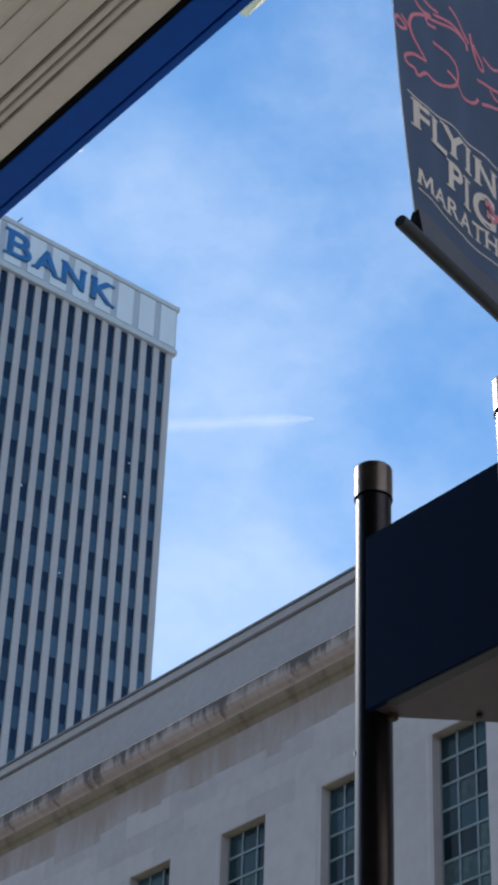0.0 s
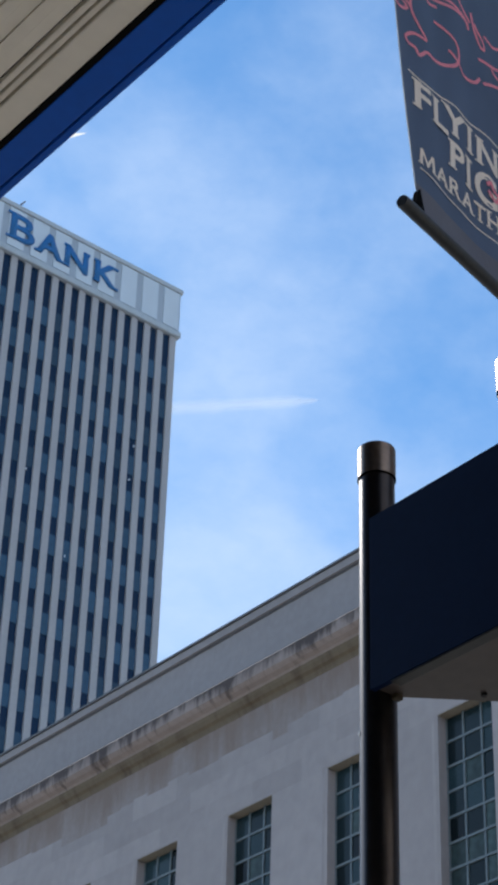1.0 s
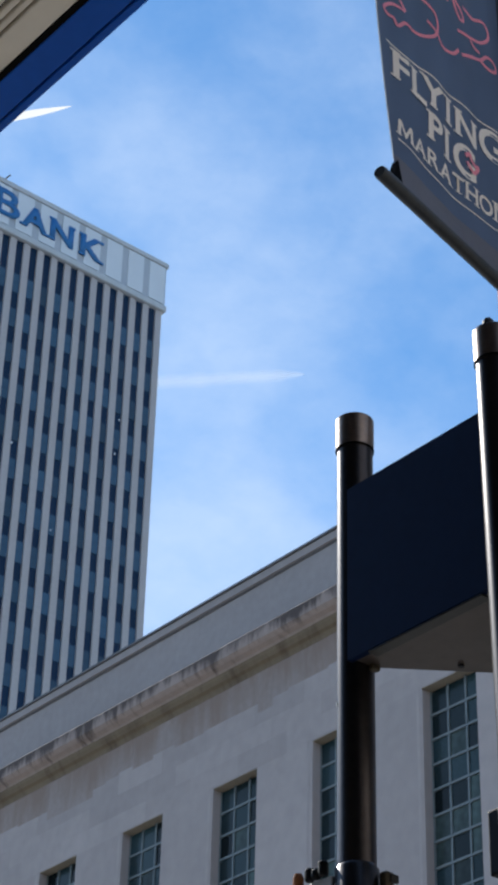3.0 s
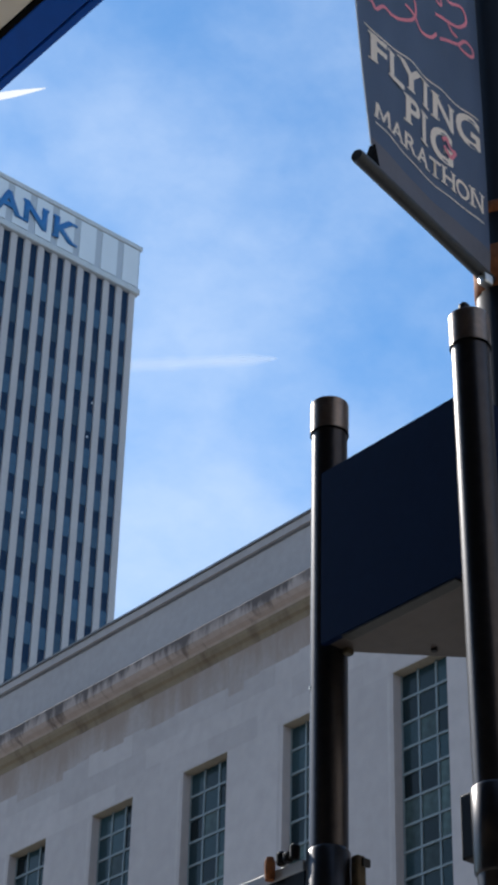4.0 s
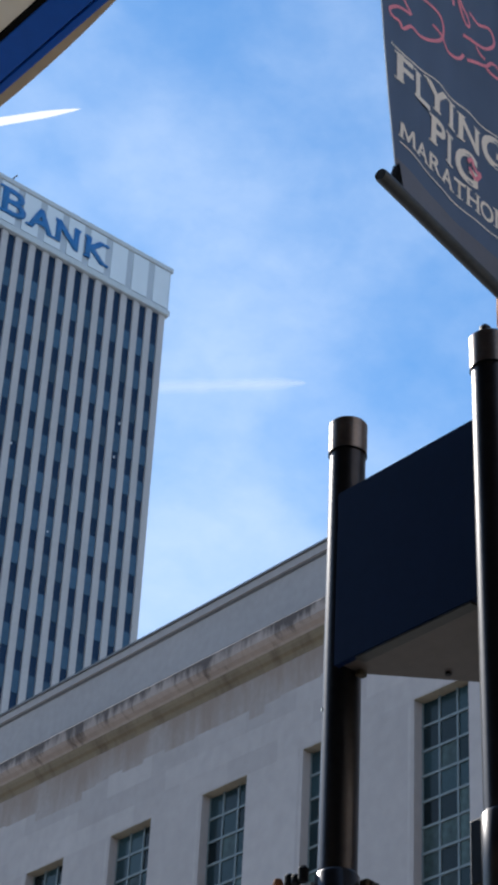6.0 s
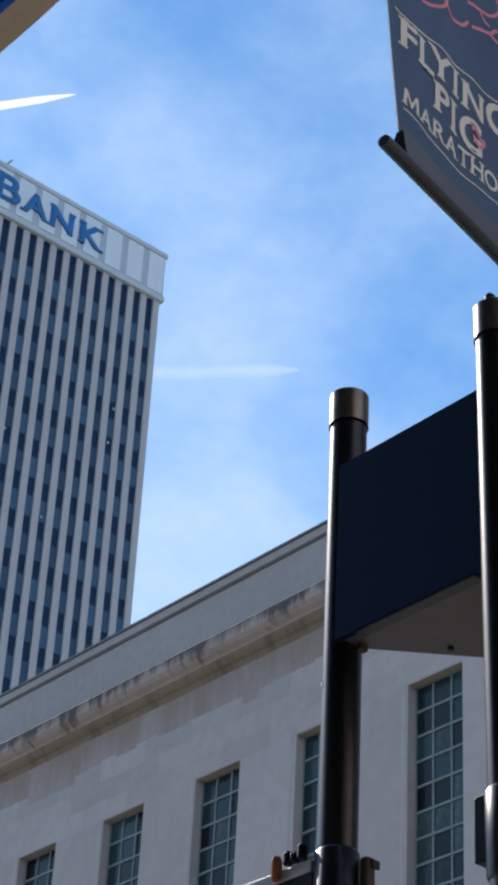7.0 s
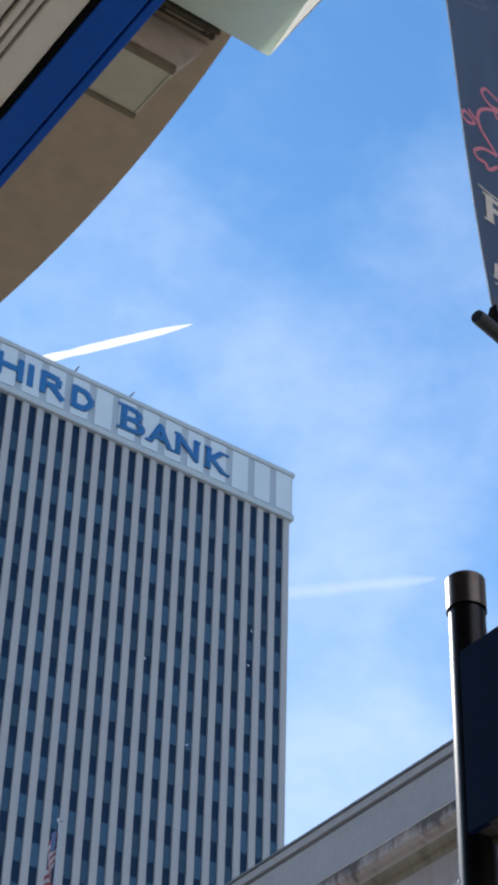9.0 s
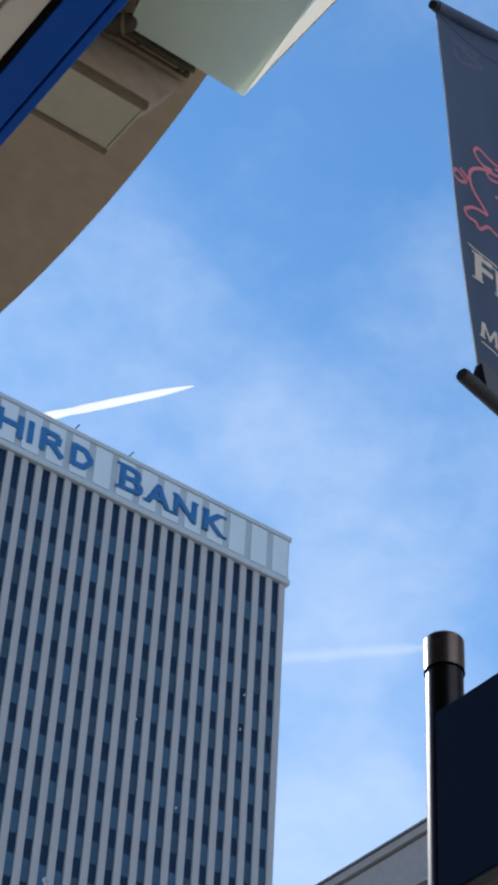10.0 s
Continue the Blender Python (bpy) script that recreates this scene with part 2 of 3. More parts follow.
M_CROWN = material("white_crown_panel", (0.68, 0.72, 0.75), 0.6, vary=0.06, patch=0.3)
M_STRIP = material("grey_crown_strip", (0.455, 0.49, 0.53), 0.6, vary=0.06)
M_COPE = material("crown_coping", (0.52, 0.55, 0.565), 0.7, vary=0.10)
M_LETTER = material("blue_sign_letter", (0.014, 0.15, 0.38), 0.5, vary=0.08)
M_SPAN = material("dark_spandrel_glass", (0.010, 0.031, 0.070), 0.4, vary=0.2, patch=0.1, spec=0.12)
M_TGLASS = material("blue_tower_glass", (0.033, 0.083, 0.138), 0.4, vary=0.26, grain=1.2, patch=0.3, vary_piece=0.34, spec=0.30)
M_STEEL = material("bright_galvanised_steel", (0.55, 0.56, 0.55), 0.35, 0.9, vary=0.2, grain=40, patch=10)
M_WHITE = material("white_flagpole_paint", (0.42, 0.43, 0.46), 0.5)
M_RED = material("red_flag_cloth", (0.26, 0.065, 0.075), 0.8)
M_FLAG = material("white_flag_cloth", (0.46, 0.43, 0.45), 0.8)
M_CANTON = material("blue_flag_cloth", (0.08, 0.11, 0.22), 0.8)
def glow(name, colour, strength, cover):
    """Ice cloud against the sky, thin enough to see through; emission stands for its sunlit brightness."""
    m = bpy.data.materials.new(name)
    m.use_nodes = True
    t = m.node_tree
    t.nodes.clear()
    e, c, x, o = (t.nodes.new("ShaderNode" + k) for k in ("Emission", "BsdfTransparent", "MixShader", "OutputMaterial"))
    e.inputs["Color"].default_value, e.inputs["Strength"].default_value = (*colour, 1), strength
    co, n, r = t.nodes.new("ShaderNodeTexCoord"), t.nodes.new("ShaderNodeTexNoise"), t.nodes.new("ShaderNodeMapRange")
    n.inputs["Scale"].default_value, n.inputs["Detail"].default_value = 0.012, 5
    r.inputs["From Min"].default_value, r.inputs["From Max"].default_value = 0.3, 0.6
    r.inputs["To Min"].default_value, r.inputs["To Max"].default_value = 0.75 * cover, cover
    t.links.new(co.outputs["Object"], n.inputs["Vector"])
    t.links.new(n.outputs["Fac"], r.inputs["Value"])
    t.links.new(r.outputs["Result"], x.inputs["Fac"])
    t.links.new(c.outputs[0], x.inputs[1])
    t.links.new(e.outputs[0], x.inputs[2])
    t.links.new(x.outputs[0], o.inputs["Surface"])
    return m


M_TRAIL = glow("bright_ice_cloud", (0.97, 1.0, 1.0), 1.0, 0.8)
M_THIN = glow("thin_ice_cloud", (0.78, 0.88, 1.02), 1.0, 0.055)

# ---------------------------------------------------------------- mesh helpers


def mesh(bm, name, mat, smooth=False):
    me = bpy.data.meshes.new(name)
    bmesh.ops.recalc_face_normals(bm, faces=bm.faces)
    bm.to_mesh(me)
    bm.free()
    for m in mat if isinstance(mat, (list, tuple)) else [mat]:
        me.materials.append(m)
    if smooth:
        for f in me.polygons:
            f.use_smooth = len(f.vertices) == 4
    return me


def part(name, bm, mat, parent=None, label="", smooth=False):
    """One mesh object under a thing or a part."""
    ob = new(name, mesh(bm, name, mat, smooth) if isinstance(bm, bmesh.types.BMesh) else bm)
    ob.parent = parent
    return tagged(ob, label)


def thing(name, label, category, at=(0, 0, 0), group="", kind=""):
    ob = new(name)
    ob.location = at
    ob.empty_display_size = 0.1
    bpy.context.view_layer.update()
    return tagged(ob, label, category, group, kind)


def box(x0, x1, y0, y1, z0, z1, bevel=0.0, bm=None):
    bm = bm or bmesh.new()
    made = bmesh.ops.create_cube(bm, size=1, matrix=Matrix.Translation(((x0 + x1) / 2, (y0 + y1) / 2, (z0 + z1) / 2)) @ Matrix.Diagonal((x1 - x0, y1 - y0, z1 - z0, 1)))
    if bevel:
        bmesh.ops.bevel(bm, geom=list({e for v in made["verts"] for e in v.link_edges}), offset=bevel, segments=2, affect="EDGES", profile=0.5)
    return bm


def prism(outline, z0, z1, bm=None, m=Matrix()):
    """An outline in the plane, raised from z0 to z1, then laid by m."""
    bm = bm or bmesh.new()
    low = [bm.verts.new(m @ Vector((x, y, z0))) for x, y in outline]
    high = [bm.verts.new(m @ Vector((x, y, z1))) for x, y in outline]
    bm.faces.new(low[::-1])
    bm.faces.new(high)
    n = len(outline)
    for i in range(n):
        bm.faces.new((low[i], low[(i + 1) % n], high[(i + 1) % n], high[i]))
    return bm


def turned_shape(profile, at, n=32, bm=None):
    """A lathe shape about the upright axis at (x, y); profile: radius, height."""
    bm = bm or bmesh.new()
    rings = [[bm.verts.new((at[0] + r * math.cos(2 * math.pi * i / n), at[1] + r * math.sin(2 * math.pi * i / n), z)) for i in range(n)] for r, z in profile]
    for a, b in zip(rings, rings[1:]):
        for i in range(n):
            bm.faces.new((a[i], a[(i + 1) % n], b[(i + 1) % n], b[i]))
    for ring in (rings[0][::-1], rings[-1]):
        bm.faces.new([bm.verts.new(v.co) for v in ring])      # ends of their own, so that the sides stay truly round
    return bm


def tube(points, radius, n=12, bm=None, ends=None):
    """A round rod along points; ends: its radius at each point."""
    bm = bm or bmesh.new()
    pts = [Vector(p) for p in points]
    rings = []
    for i, p in enumerate(pts):
        d = (pts[min(i + 1, len(pts) - 1)] - pts[max(i - 1, 0)]).normalized()
        u = d.cross(Vector((0, 0, 1)) if abs(d.z) < 0.95 else Vector((1, 0, 0))).normalized()
        v = d.cross(u)
        r = ends[i] if ends else radius
        rings.append([bm.verts.new(p + r * (math.cos(2 * math.pi * k / n) * u + math.sin(2 * math.pi * k / n) * v)) for k in range(n)])
    for a, b in zip(rings, rings[1:]):
        for k in range(n):
            bm.faces.new((a[k], a[(k + 1) % n], b[(k + 1) % n], b[k]))
    for ring in (rings[0][::-1], rings[-1]):
        bm.faces.new([bm.verts.new(v.co) for v in ring])      # ends of their own, so that the sides stay truly round
    return bm


def lettering(text, size, depth, bold=0.0, spacing=1.0):
    """A word as a mesh in the xy plane, raised by depth, scaled to its height; returns the mesh and its width."""
    cu = bpy.data.curves.new("word", "FONT")
    cu.body, cu.size, cu.extrude, cu.offset, cu.space_character = text, 1.0, 0.0, bold, spacing
    cu.resolution_u = 4
    ob = new("word", cu)
    me = bpy.data.meshes.new_from_object(ob.evaluated_get(bpy.context.evaluated_depsgraph_get()))
    bpy.data.objects.remove(ob)
    bm = bmesh.new()
    bm.from_mesh(me)
    xs, ys = [v.co.x for v in bm.verts], [v.co.y for v in bm.verts]
    k = 1 / (max(ys) - min(ys))
    for v in bm.verts:
        v.co = Vector(((v.co.x - min(xs)) * k * size, (v.co.y - min(ys)) * k * size, 0))
    if depth:
        out = bmesh.ops.extrude_face_region(bm, geom=bm.faces[:])
        for v in (g for g in out["geom"] if isinstance(g, bmesh.types.BMVert)):
            v.co.z += depth
    return bm, (max(xs) - min(xs)) * k * size

# ---------------------------------------------------------------- ground and closing walls
g = bmesh.new()
bmesh.ops.create_grid(g, x_segments=8, y_segments=8, size=3500)
ground = tagged(part("ground", g, M_GROUND), "pale grey paved street ground", "ground", kind="structure")
# two walls added out of view, dark and cut short to shape the posts' reflections
tagged(part("reflected_wall_high", box(-2.85, -2.45, -24, 9.8, 9.1, 22), M_DARKBRICK), "added unseen dark upper wall for the posts' reflections", "wall", kind="structure")
tagged(part("reflected_wall_low", box(-2.85, -2.45, -24, 9.8, 0, 9.096), M_BASE), "added unseen dark lower wall for the posts' reflections", "wall", kind="structure")
# invented wall out of view, pale so that it throws sunlight at the banner
tagged(part("bounce_wall_south", box(-2.85, 31, -26, -25.6, 0, 26), M_BOUNCE), "added unseen pale wall that bounces sunlight onto the banner", "wall", kind="structure")

# ---------------------------------------------------------------- tower behind
TX, TY = 108.83, 150.0           # corner and facade
BAY, FLOOR = 1.738, 4.4
tower = thing("office_tower", "tall grey ribbed bank office tower with white crown", "tower", (80, 168, 0))


def under(name, bm, mat, parent, label="", smooth=False):
    """A part given in the place's own metres."""
    ob = part(name, bm, mat, parent, label, smooth)
    ob.matrix_parent_inverse = parent.matrix_world.inverted()
    return ob


under("core", box(TX - 57.09, TX, TY + 0.26, TY + 36, 0, 140.9), M_SPAN, tower, "dark glass spandrel walls")
pier = mesh(box(-0.40, 0.40, 0, 0.6, 0, 140.7, 0.05), "pier", M_PIER)
for i in range(34):
    ob = under("pier", pier, None, tower)
    ob.location = (TX - 0.45 - i * BAY, TY, 0)
pane = mesh(box(-0.5, 0.5, 0, 0.08, 0, 2.35), "window", M_TGLASS)
rest = bmesh.new()
for i in range(33):
    for k in range(30):
        z, x = 136.3 - k * FLOOR, TX - 0.45 - (i + 0.5) * BAY
        if i < 23 and k < 13:
            ob = under("window", pane, None, tower)
            ob.location = (x, TY + 0.2, z - 2.35)
        else:
            box(x - 0.5, x + 0.5, TY + 0.2, TY + 0.28, z - 2.35, z, bm=rest)
tagged(under("far_glazing", rest, M_TGLASS, tower), kind="stuff")
under("crown", box(TX - 57.3, TX + 0.15, TY - 0.15, TY + 36.2, 141.0, 146.8), M_STRIP, tower, "grey crown wall")
for i in range(19):
    x = TX - 0.05 - i * 2.93
    under("crown_panel", box(x - 2.1, x, TY - 0.27, TY - 0.12, 141.5, 146.5, 0.02), M_CROWN, tower)
under("ledge", box(TX - 57.6, TX + 0.35, TY - 0.36, TY + 36.4, 140.6, 141.35, 0.12), M_COPE, tower, "projecting white ledge")
under("coping", box(TX - 57.6, TX + 0.38, TY - 0.38, TY + 36.4, 146.6, 147.2, 0.12), M_COPE, tower, "grey roof coping")
# small white boxes before the panes, added for bright specks in the glass
for x, z in ((97.0, 108.1), (104.0, 120.1), (104.3, 124.4), (91.6, 116.0)):
    under("bright_speck", box(x - 0.08, x + 0.08, TY + 0.15, TY + 0.26, z - 0.11, z + 0.11, 0.02), M_CROWN, tower, "small white box for a bright speck in the glass")
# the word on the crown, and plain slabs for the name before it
FEET = {"B": ((0.02, 0), (0.02, 1)), "A": ((0.06, 0), (0.94, 0)), "N": ((0.08, 0), (0.08, 1), (0.92, 1)), "K": ((0.08, 0), (0.08, 1), (0.92, 0), (0.88, 1))}
stand = Matrix.Rotation(radians(90), 4, "X")
for ch, x, w, h in (("B", 86.35, 3.1, 3.4), ("A", 89.72, 3.3, 2.9), ("N", 93.35, 3.0, 2.9), ("K", 97.28, 2.95, 2.9)):
    bm, width = lettering(ch, h, 0.14, 0.014 if ch == "B" else 0.03)
    for u, v in FEET[ch]:
        prism([(u * width - 0.36, v * (h - 0.26)), (u * width + 0.36, v * (h - 0.26)), (u * width + 0.36, v * (h - 0.26) + 0.26), (u * width - 0.36, v * (h - 0.26) + 0.26)], 0.001, 0.146, bm)
    bm.transform(Matrix.Translation((x, TY - 0.27, 142.45)) @ stand @ Matrix.Diagonal((w / width, 1, 1, 1)))
    under("sign_letter", bm, M_LETTER, tower)
def strokes(x, z, lines, wide):
    bm = bmesh.new()
    for i, ((a, b), (c, d)) in enumerate(lines):
        p, q = Vector((a, b)), Vector((c, d))
        n = Vector((-(q - p).y, (q - p).x)).normalized() * wide / 2
        prism([p + n, p - n, q - n, q + n], 0.002 * i, 0.13 + 0.006 * i, bm)
    bm.transform(Matrix.Translation((x, TY - 0.27, z)) @ stand)
    return bm
for x, h, lines in ((67.9, 3.4, [((0, 3.1), (3.2, 3.1)), ((1.6, 0), (1.6, 3.1))]),
                    (71.3, 2.9, [((0.3, 0), (0.3, 2.9)), ((2.8, 0), (2.8, 2.9)), ((0.3, 1.45), (2.8, 1.45))]),
                    (74.9, 2.9, [((0.4, 0), (0.4, 2.9))]),
                    (76.4, 2.9, [((0.4, 0), (0.4, 2.9)), ((0.4, 2.65), (2.3, 2.5)), ((2.3, 2.5), (2.2, 1.5)), ((2.2, 1.4), (0.5, 1.3)), ((1.3, 1.4), (2.9, 0))]),
                    (80.2, 2.9, [((0.4, 0), (0.4, 2.9)), ((0.4, 2.65), (1.8, 2.5)), ((1.7, 2.6), (2.6, 1.45)), ((2.6, 1.45), (1.7, 0.25)), ((1.8, 0.3), (0.4, 0.25))])):
    under("sign_shape", strokes(x, 142.45, lines, 0.68), M_LETTER, tower)
for x, lean in ((80.4, 0.9), (87.2, 1.1)):
    under("mast", tube([(x, TY + 0.4, 147.1), (x + lean, TY + 0.6, 148.9)], 0.09, 6), M_CAP, tower)

# ---------------------------------------------------------------- stone building across the street
FX = 32.0
court = thing("stone_building", "pale limestone public building with stained cornice and tall windows", "building", (FX, 40, 0))
WIN = [32.62 + 3.97 * i for i in range(-3, 9)]      # far jamb of each window
WW, HEAD, SILL = 1.81, 24.72, 15.0
# near end prolonged out of view, to keep sky off the posts' right rims
Y0, Y1 = -18.0, 70.0
low = [Y0] + [v for w in WIN for v in (w - WW, w)] + [Y1]
upper = under("wall", box(FX + 0.01, FX + 0.7, Y0, Y1, HEAD, 26.56), M_STONE, court, "smooth grey limestone wall")
for k, (z0, z1) in enumerate(((24.72, 25.34), (25.342, 25.95), (25.952, 26.8))):
    y = Y0 + 0.66 * k
    while y < Y1 - 0.5:
        w = min(1.985, Y1 - y)
        under("block", box(FX - random.uniform(0.0, 0.0015), FX + 0.02, y + 0.001, y + w - 0.001, z0, z1), M_STONE, upper)
        y += w
under("wall", box(FX, FX + 0.7, Y0, Y1, 0, SILL), M_STONE, court)
for a, b in zip(low[::2], low[1::2]):
    under("wall_pier", box(FX, FX + 0.7, a, b, SILL, HEAD), M_STONE, court)
under("rear_wall", box(FX + 0.75, FX + 24, Y0, Y1, 0, 27.3), M_BLACK, court)
frieze = under("frieze", box(FX + 0.012, FX + 0.7, Y0, Y1, 26.56, 27.98), M_FRIEZE, court, "brown-stained frieze band")
random.seed(21)
y = Y0
while y < Y1 - 0.3:
    w = min(random.choice((0.62, 0.95, 1.3, 1.55)), Y1 - y)
    z = 26.57 + random.choice((0.0, 0.0, 0.04, -0.05, 0.06, -0.28))
    proud = random.uniform(0.002, 0.010)
    under("block", box(FX - proud, FX + 0.02, y + 0.002, y + w - 0.002, z, 27.98), M_FRIEZE, frieze)
    y += w
corn = bmesh.new()
prism([(FX - 0.52, 28.08), (FX - 0.52, 28.42), (FX - 0.42, 28.52), (FX + 0.6, 28.56), (FX + 0.6, 27.85), (FX - 0.26, 27.85), (FX - 0.30, 27.90), (FX - 0.42, 27.97), (FX - 0.47, 28.02)], Y0, Y1, corn,
      Matrix(((1, 0, 0, 0), (0, 0, 1, 0), (0, 1, 0, 0), (0, 0, 0, 1))))
under("cornice", corn, M_CORNICE, court, "projecting stone cornice with dark rain stains")
bed = bmesh.new()
prism([(FX - 0.258, 27.848), (FX - 0.23, 27.76), (FX - 0.16, 27.66), (FX - 0.07, 27.60), (FX - 0.03, 27.53), (FX - 0.013, 27.47), (FX + 0.3, 27.47), (FX + 0.3, 27.848)], Y0, Y1, bed,
      Matrix(((1, 0, 0, 0), (0, 0, 1, 0), (0, 1, 0, 0), (0, 0, 0, 1))))
# the shade below the cornice is in this part's brown
under("bed_moulding", bed, M_MOULD, court, "moulding coloured brown for the shade under the cornice")
under("attic", box(FX + 0.02, FX + 24, Y0, Y1, 28.4, 30.4), M_ATTIC, court, "plain grey attic wall")
under("coping", box(FX - 0.08, FX + 24.1, Y0, Y1, 30.24, 30.488, 0.02), M_ATTIC, court, "grey stone coping")
# dark strip drawn as the shadow line under the coping
under("coping_shadow_strip", box(FX - 0.02, FX + 1.0, Y0, Y1, 30.19, 30.24), M_CAP, court)
under("coping_cap", box(FX - 0.13, FX + 24.2, Y0, Y1, 30.49, 30.555), M_CAP, court, "dark metal roof edge")


def court_window():
    """A tall steel window in its reveal; the far upper corner of the opening is the origin."""
    win = thing("window", "", "")
    d = 0.29
    part("jamb", box(0.0, d + 0.1, -0.012, 0.0, SILL - HEAD, 0), M_STONE, win)
    part("head", box(0.0, d + 0.1, -WW, 0, -0.012, 0.0), M_HEAD, win, "window head tinted ochre for reflected light")
    part("sill", box(-0.12, d + 0.1, -WW - 0.1, 0.1, SILL - HEAD - 0.12, SILL - HEAD + 0.03, 0.02), M_STONE, win)
    part("surround", box(-0.006, 0.0, 0.09, 0.19, SILL - HEAD, 0.07, 0.004), M_STONE, win)
    part("head_moulding", box(-0.006, 0.0, -WW - 0.02, 0.088, 0.012, 0.07, 0.004), M_STONE, win)
    part("window_frame", box(d - 0.03, d + 0.03, -0.05, -0.012, SILL - HEAD, -0.012), M_BAR, win)
    for y in (-0.6, -1.2, -1.76):
        part("glazing_bar", box(d - 0.035, d + 0.02, y - 0.026, y + 0.026, SILL - HEAD, -0.012), M_BAR, win)
    rows = 15
    pane_me = mesh(box(d + 0.0, d + 0.012, 0.0, 0.54, 0.0, 0.595), "pane", M_PANE)
    pale_me = mesh(box(d + 0.0, d + 0.012, 0.0, 0.54, 0.0, 0.595), "pane", M_PALEPANE)
    for k in range(rows):
        z = -0.012 - 0.645 * (k + 1)
        part("glazing_bar", box(d - 0.04, d + 0.02, -WW, -0.012, z - 0.03, z + 0.03), M_BAR, win)
        for y in (-0.57, -1.17, -1.77):
            # paler greenish panes at random, most of them in the fifth to seventh rows
            ob = part("pane", pale_me if random.random() < (0.55 if 3 < k < 7 else 0.15) else pane_me, None, win)
            ob.location = (0, y, z + 0.025)
            ob.rotation_euler = (0, radians(random.uniform(-0.5, 0.5)), radians(random.uniform(-0.5, 0.5)))
    return win


first = court_window()
first.location = (FX, WIN[0], HEAD)
first.parent = court
first.matrix_parent_inverse = Matrix.Translation((-FX, -40, 0))
for w in WIN[1:]:
    copy_thing(first, Matrix.Translation((FX, w, HEAD)))

# flagpole on its roof
fx, fy = 33.6, 60.0
pole = thing("flagpole", "white flagpole on the stone building's roof", "flagpole", (fx, fy, 30.555))
under("mast", tube([(fx, fy, 30.555), (fx, fy, 38.9)], 0.08, 12, ends=[0.075, 0.045]), M_WHITE, pole, smooth=True)
under("finial", turned_shape([(0.03, 38.88), (0.11, 38.97), (0.11, 39.06), (0.02, 39.14)], (fx, fy), 12), M_WHITE, pole)
flag = thing("flag", "limp red and white striped flag with a blue canton", "flag", (fx, fy, 37))
for k in range(9):
    b = bmesh.new()
    cols = []
    for j in range(7):
        s = j / 6
        y = fy + 0.1 + s * 0.55
        dx = 0.10 * math.sin(7 * s + 0.5 * k)
        drop = 0.75 * s + 0.1 * math.sin(5 * s)
        z = 38.55 - k * 0.17 - drop * (0.4 + 0.06 * k)
        cols.append((b.verts.new((fx - 0.05 + dx, y, z)), b.verts.new((fx - 0.05 + dx, y + 0.02, z - 0.18)), b.verts.new((fx - 0.03 + dx, y, z)), b.verts.new((fx - 0.03 + dx, y + 0.02, z - 0.18))))
    for p, q in zip(cols, cols[1:]):
        b.faces.new((p[0], q[0], q[1], p[1]))
        b.faces.new((p[2], p[3], q[3], q[2]))
        b.faces.new((p[0], p[2], q[2], q[0]))
        b.faces.new((p[1], q[1], q[3], p[3]))
    b.faces.new((cols[0][0], cols[0][1], cols[0][3], cols[0][2]))
    b.faces.new((cols[-1][0], cols[-1][2], cols[-1][3], cols[-1][1]))
    under("stripe", b, M_RED if k % 2 == 0 else M_FLAG, flag)
under("canton", box(fx - 0.12, fx - 0.075, fy + 0.05, fy + 0.35, 37.85, 38.6, 0.01), M_CANTON, flag)

# ---------------------------------------------------------------- vapour trails
def trail(a, b, far, r0, r1, label, mat, shells=(1.0,)):
    """A straight vapour trail between two directions."""
    n = 40
    p, q = Vector(a).normalized() * far, Vector(b).normalized() * far
    pts = [p.lerp(q, i / (n - 1)) for i in range(n)]
    rad = [(r0 + (r1 - r0) * i / (n - 1)) * (0.85 + 0.3 * noise.noise(Vector((i * 0.35, r0, 0)))) for i in range(n)]
    rad = [v * min(1.0, 0.03 + ((n - 1 - i) / 5) ** 0.6) for i, v in enumerate(rad)]
    bm = bmesh.new()
    for k in shells:
        tube(pts, 1, 10, bm, ends=[k * v for v in rad])
    return tagged(part("vapour_trail", bm, mat, smooth=True), label, "vapour trail")


trail((0.290, 0.716, 0.6334), (0.3958, 0.6264, 0.6712), 4200, 14.5, 7.0, "bright white straight vapour trail in the sky", M_TRAIL)
trail((0.470, 0.672, 0.572), (0.5330, 0.6176, 0.5787), 4300, 19.0, 14.0, "faint spread vapour trail in the sky", M_THIN, (1.0, 0.66, 0.36))

# ---------------------------------------------------------------- shop canopy overhead
canopy = thing("canopy", "beige boarded shop canopy with a blue metal edge", "canopy", (-0.7, 1.0, 3.25))
CY0, CY1, CZ = -2.0, 4.2, 3.25
edge = under("edge_beam", box(0.9605, 0.971, CY0, CY1, CZ, CZ + 0.07, 0.002), M_BLUE, canopy, "blue enamelled edge beam")
under("edge_strip", box(0.9215, 0.9585, CY0, CY1, CZ, CZ + 0.07, 0.002), M_BLUE, canopy, "blue enamelled edge strip")
under("edge_back", box(0.9585, 0.9605, CY0, CY1, CZ + 0.004, CZ + 0.07), M_GASKET, canopy)
under("gasket", box(0.9140, 0.9213, CY0, CY1, CZ - 0.0005, CZ + 0.05), M_GASKET, canopy, "black rubber gasket")
under("trim", box(0.8815, 0.9138, CY0, CY1, CZ + 0.001, CZ + 0.05, 0.002), M_CEIL, canopy)
under("groove", box(0.850, 0.8815, CY0, CY1, CZ + 0.012, CZ + 0.05), M_GROOVE, canopy)
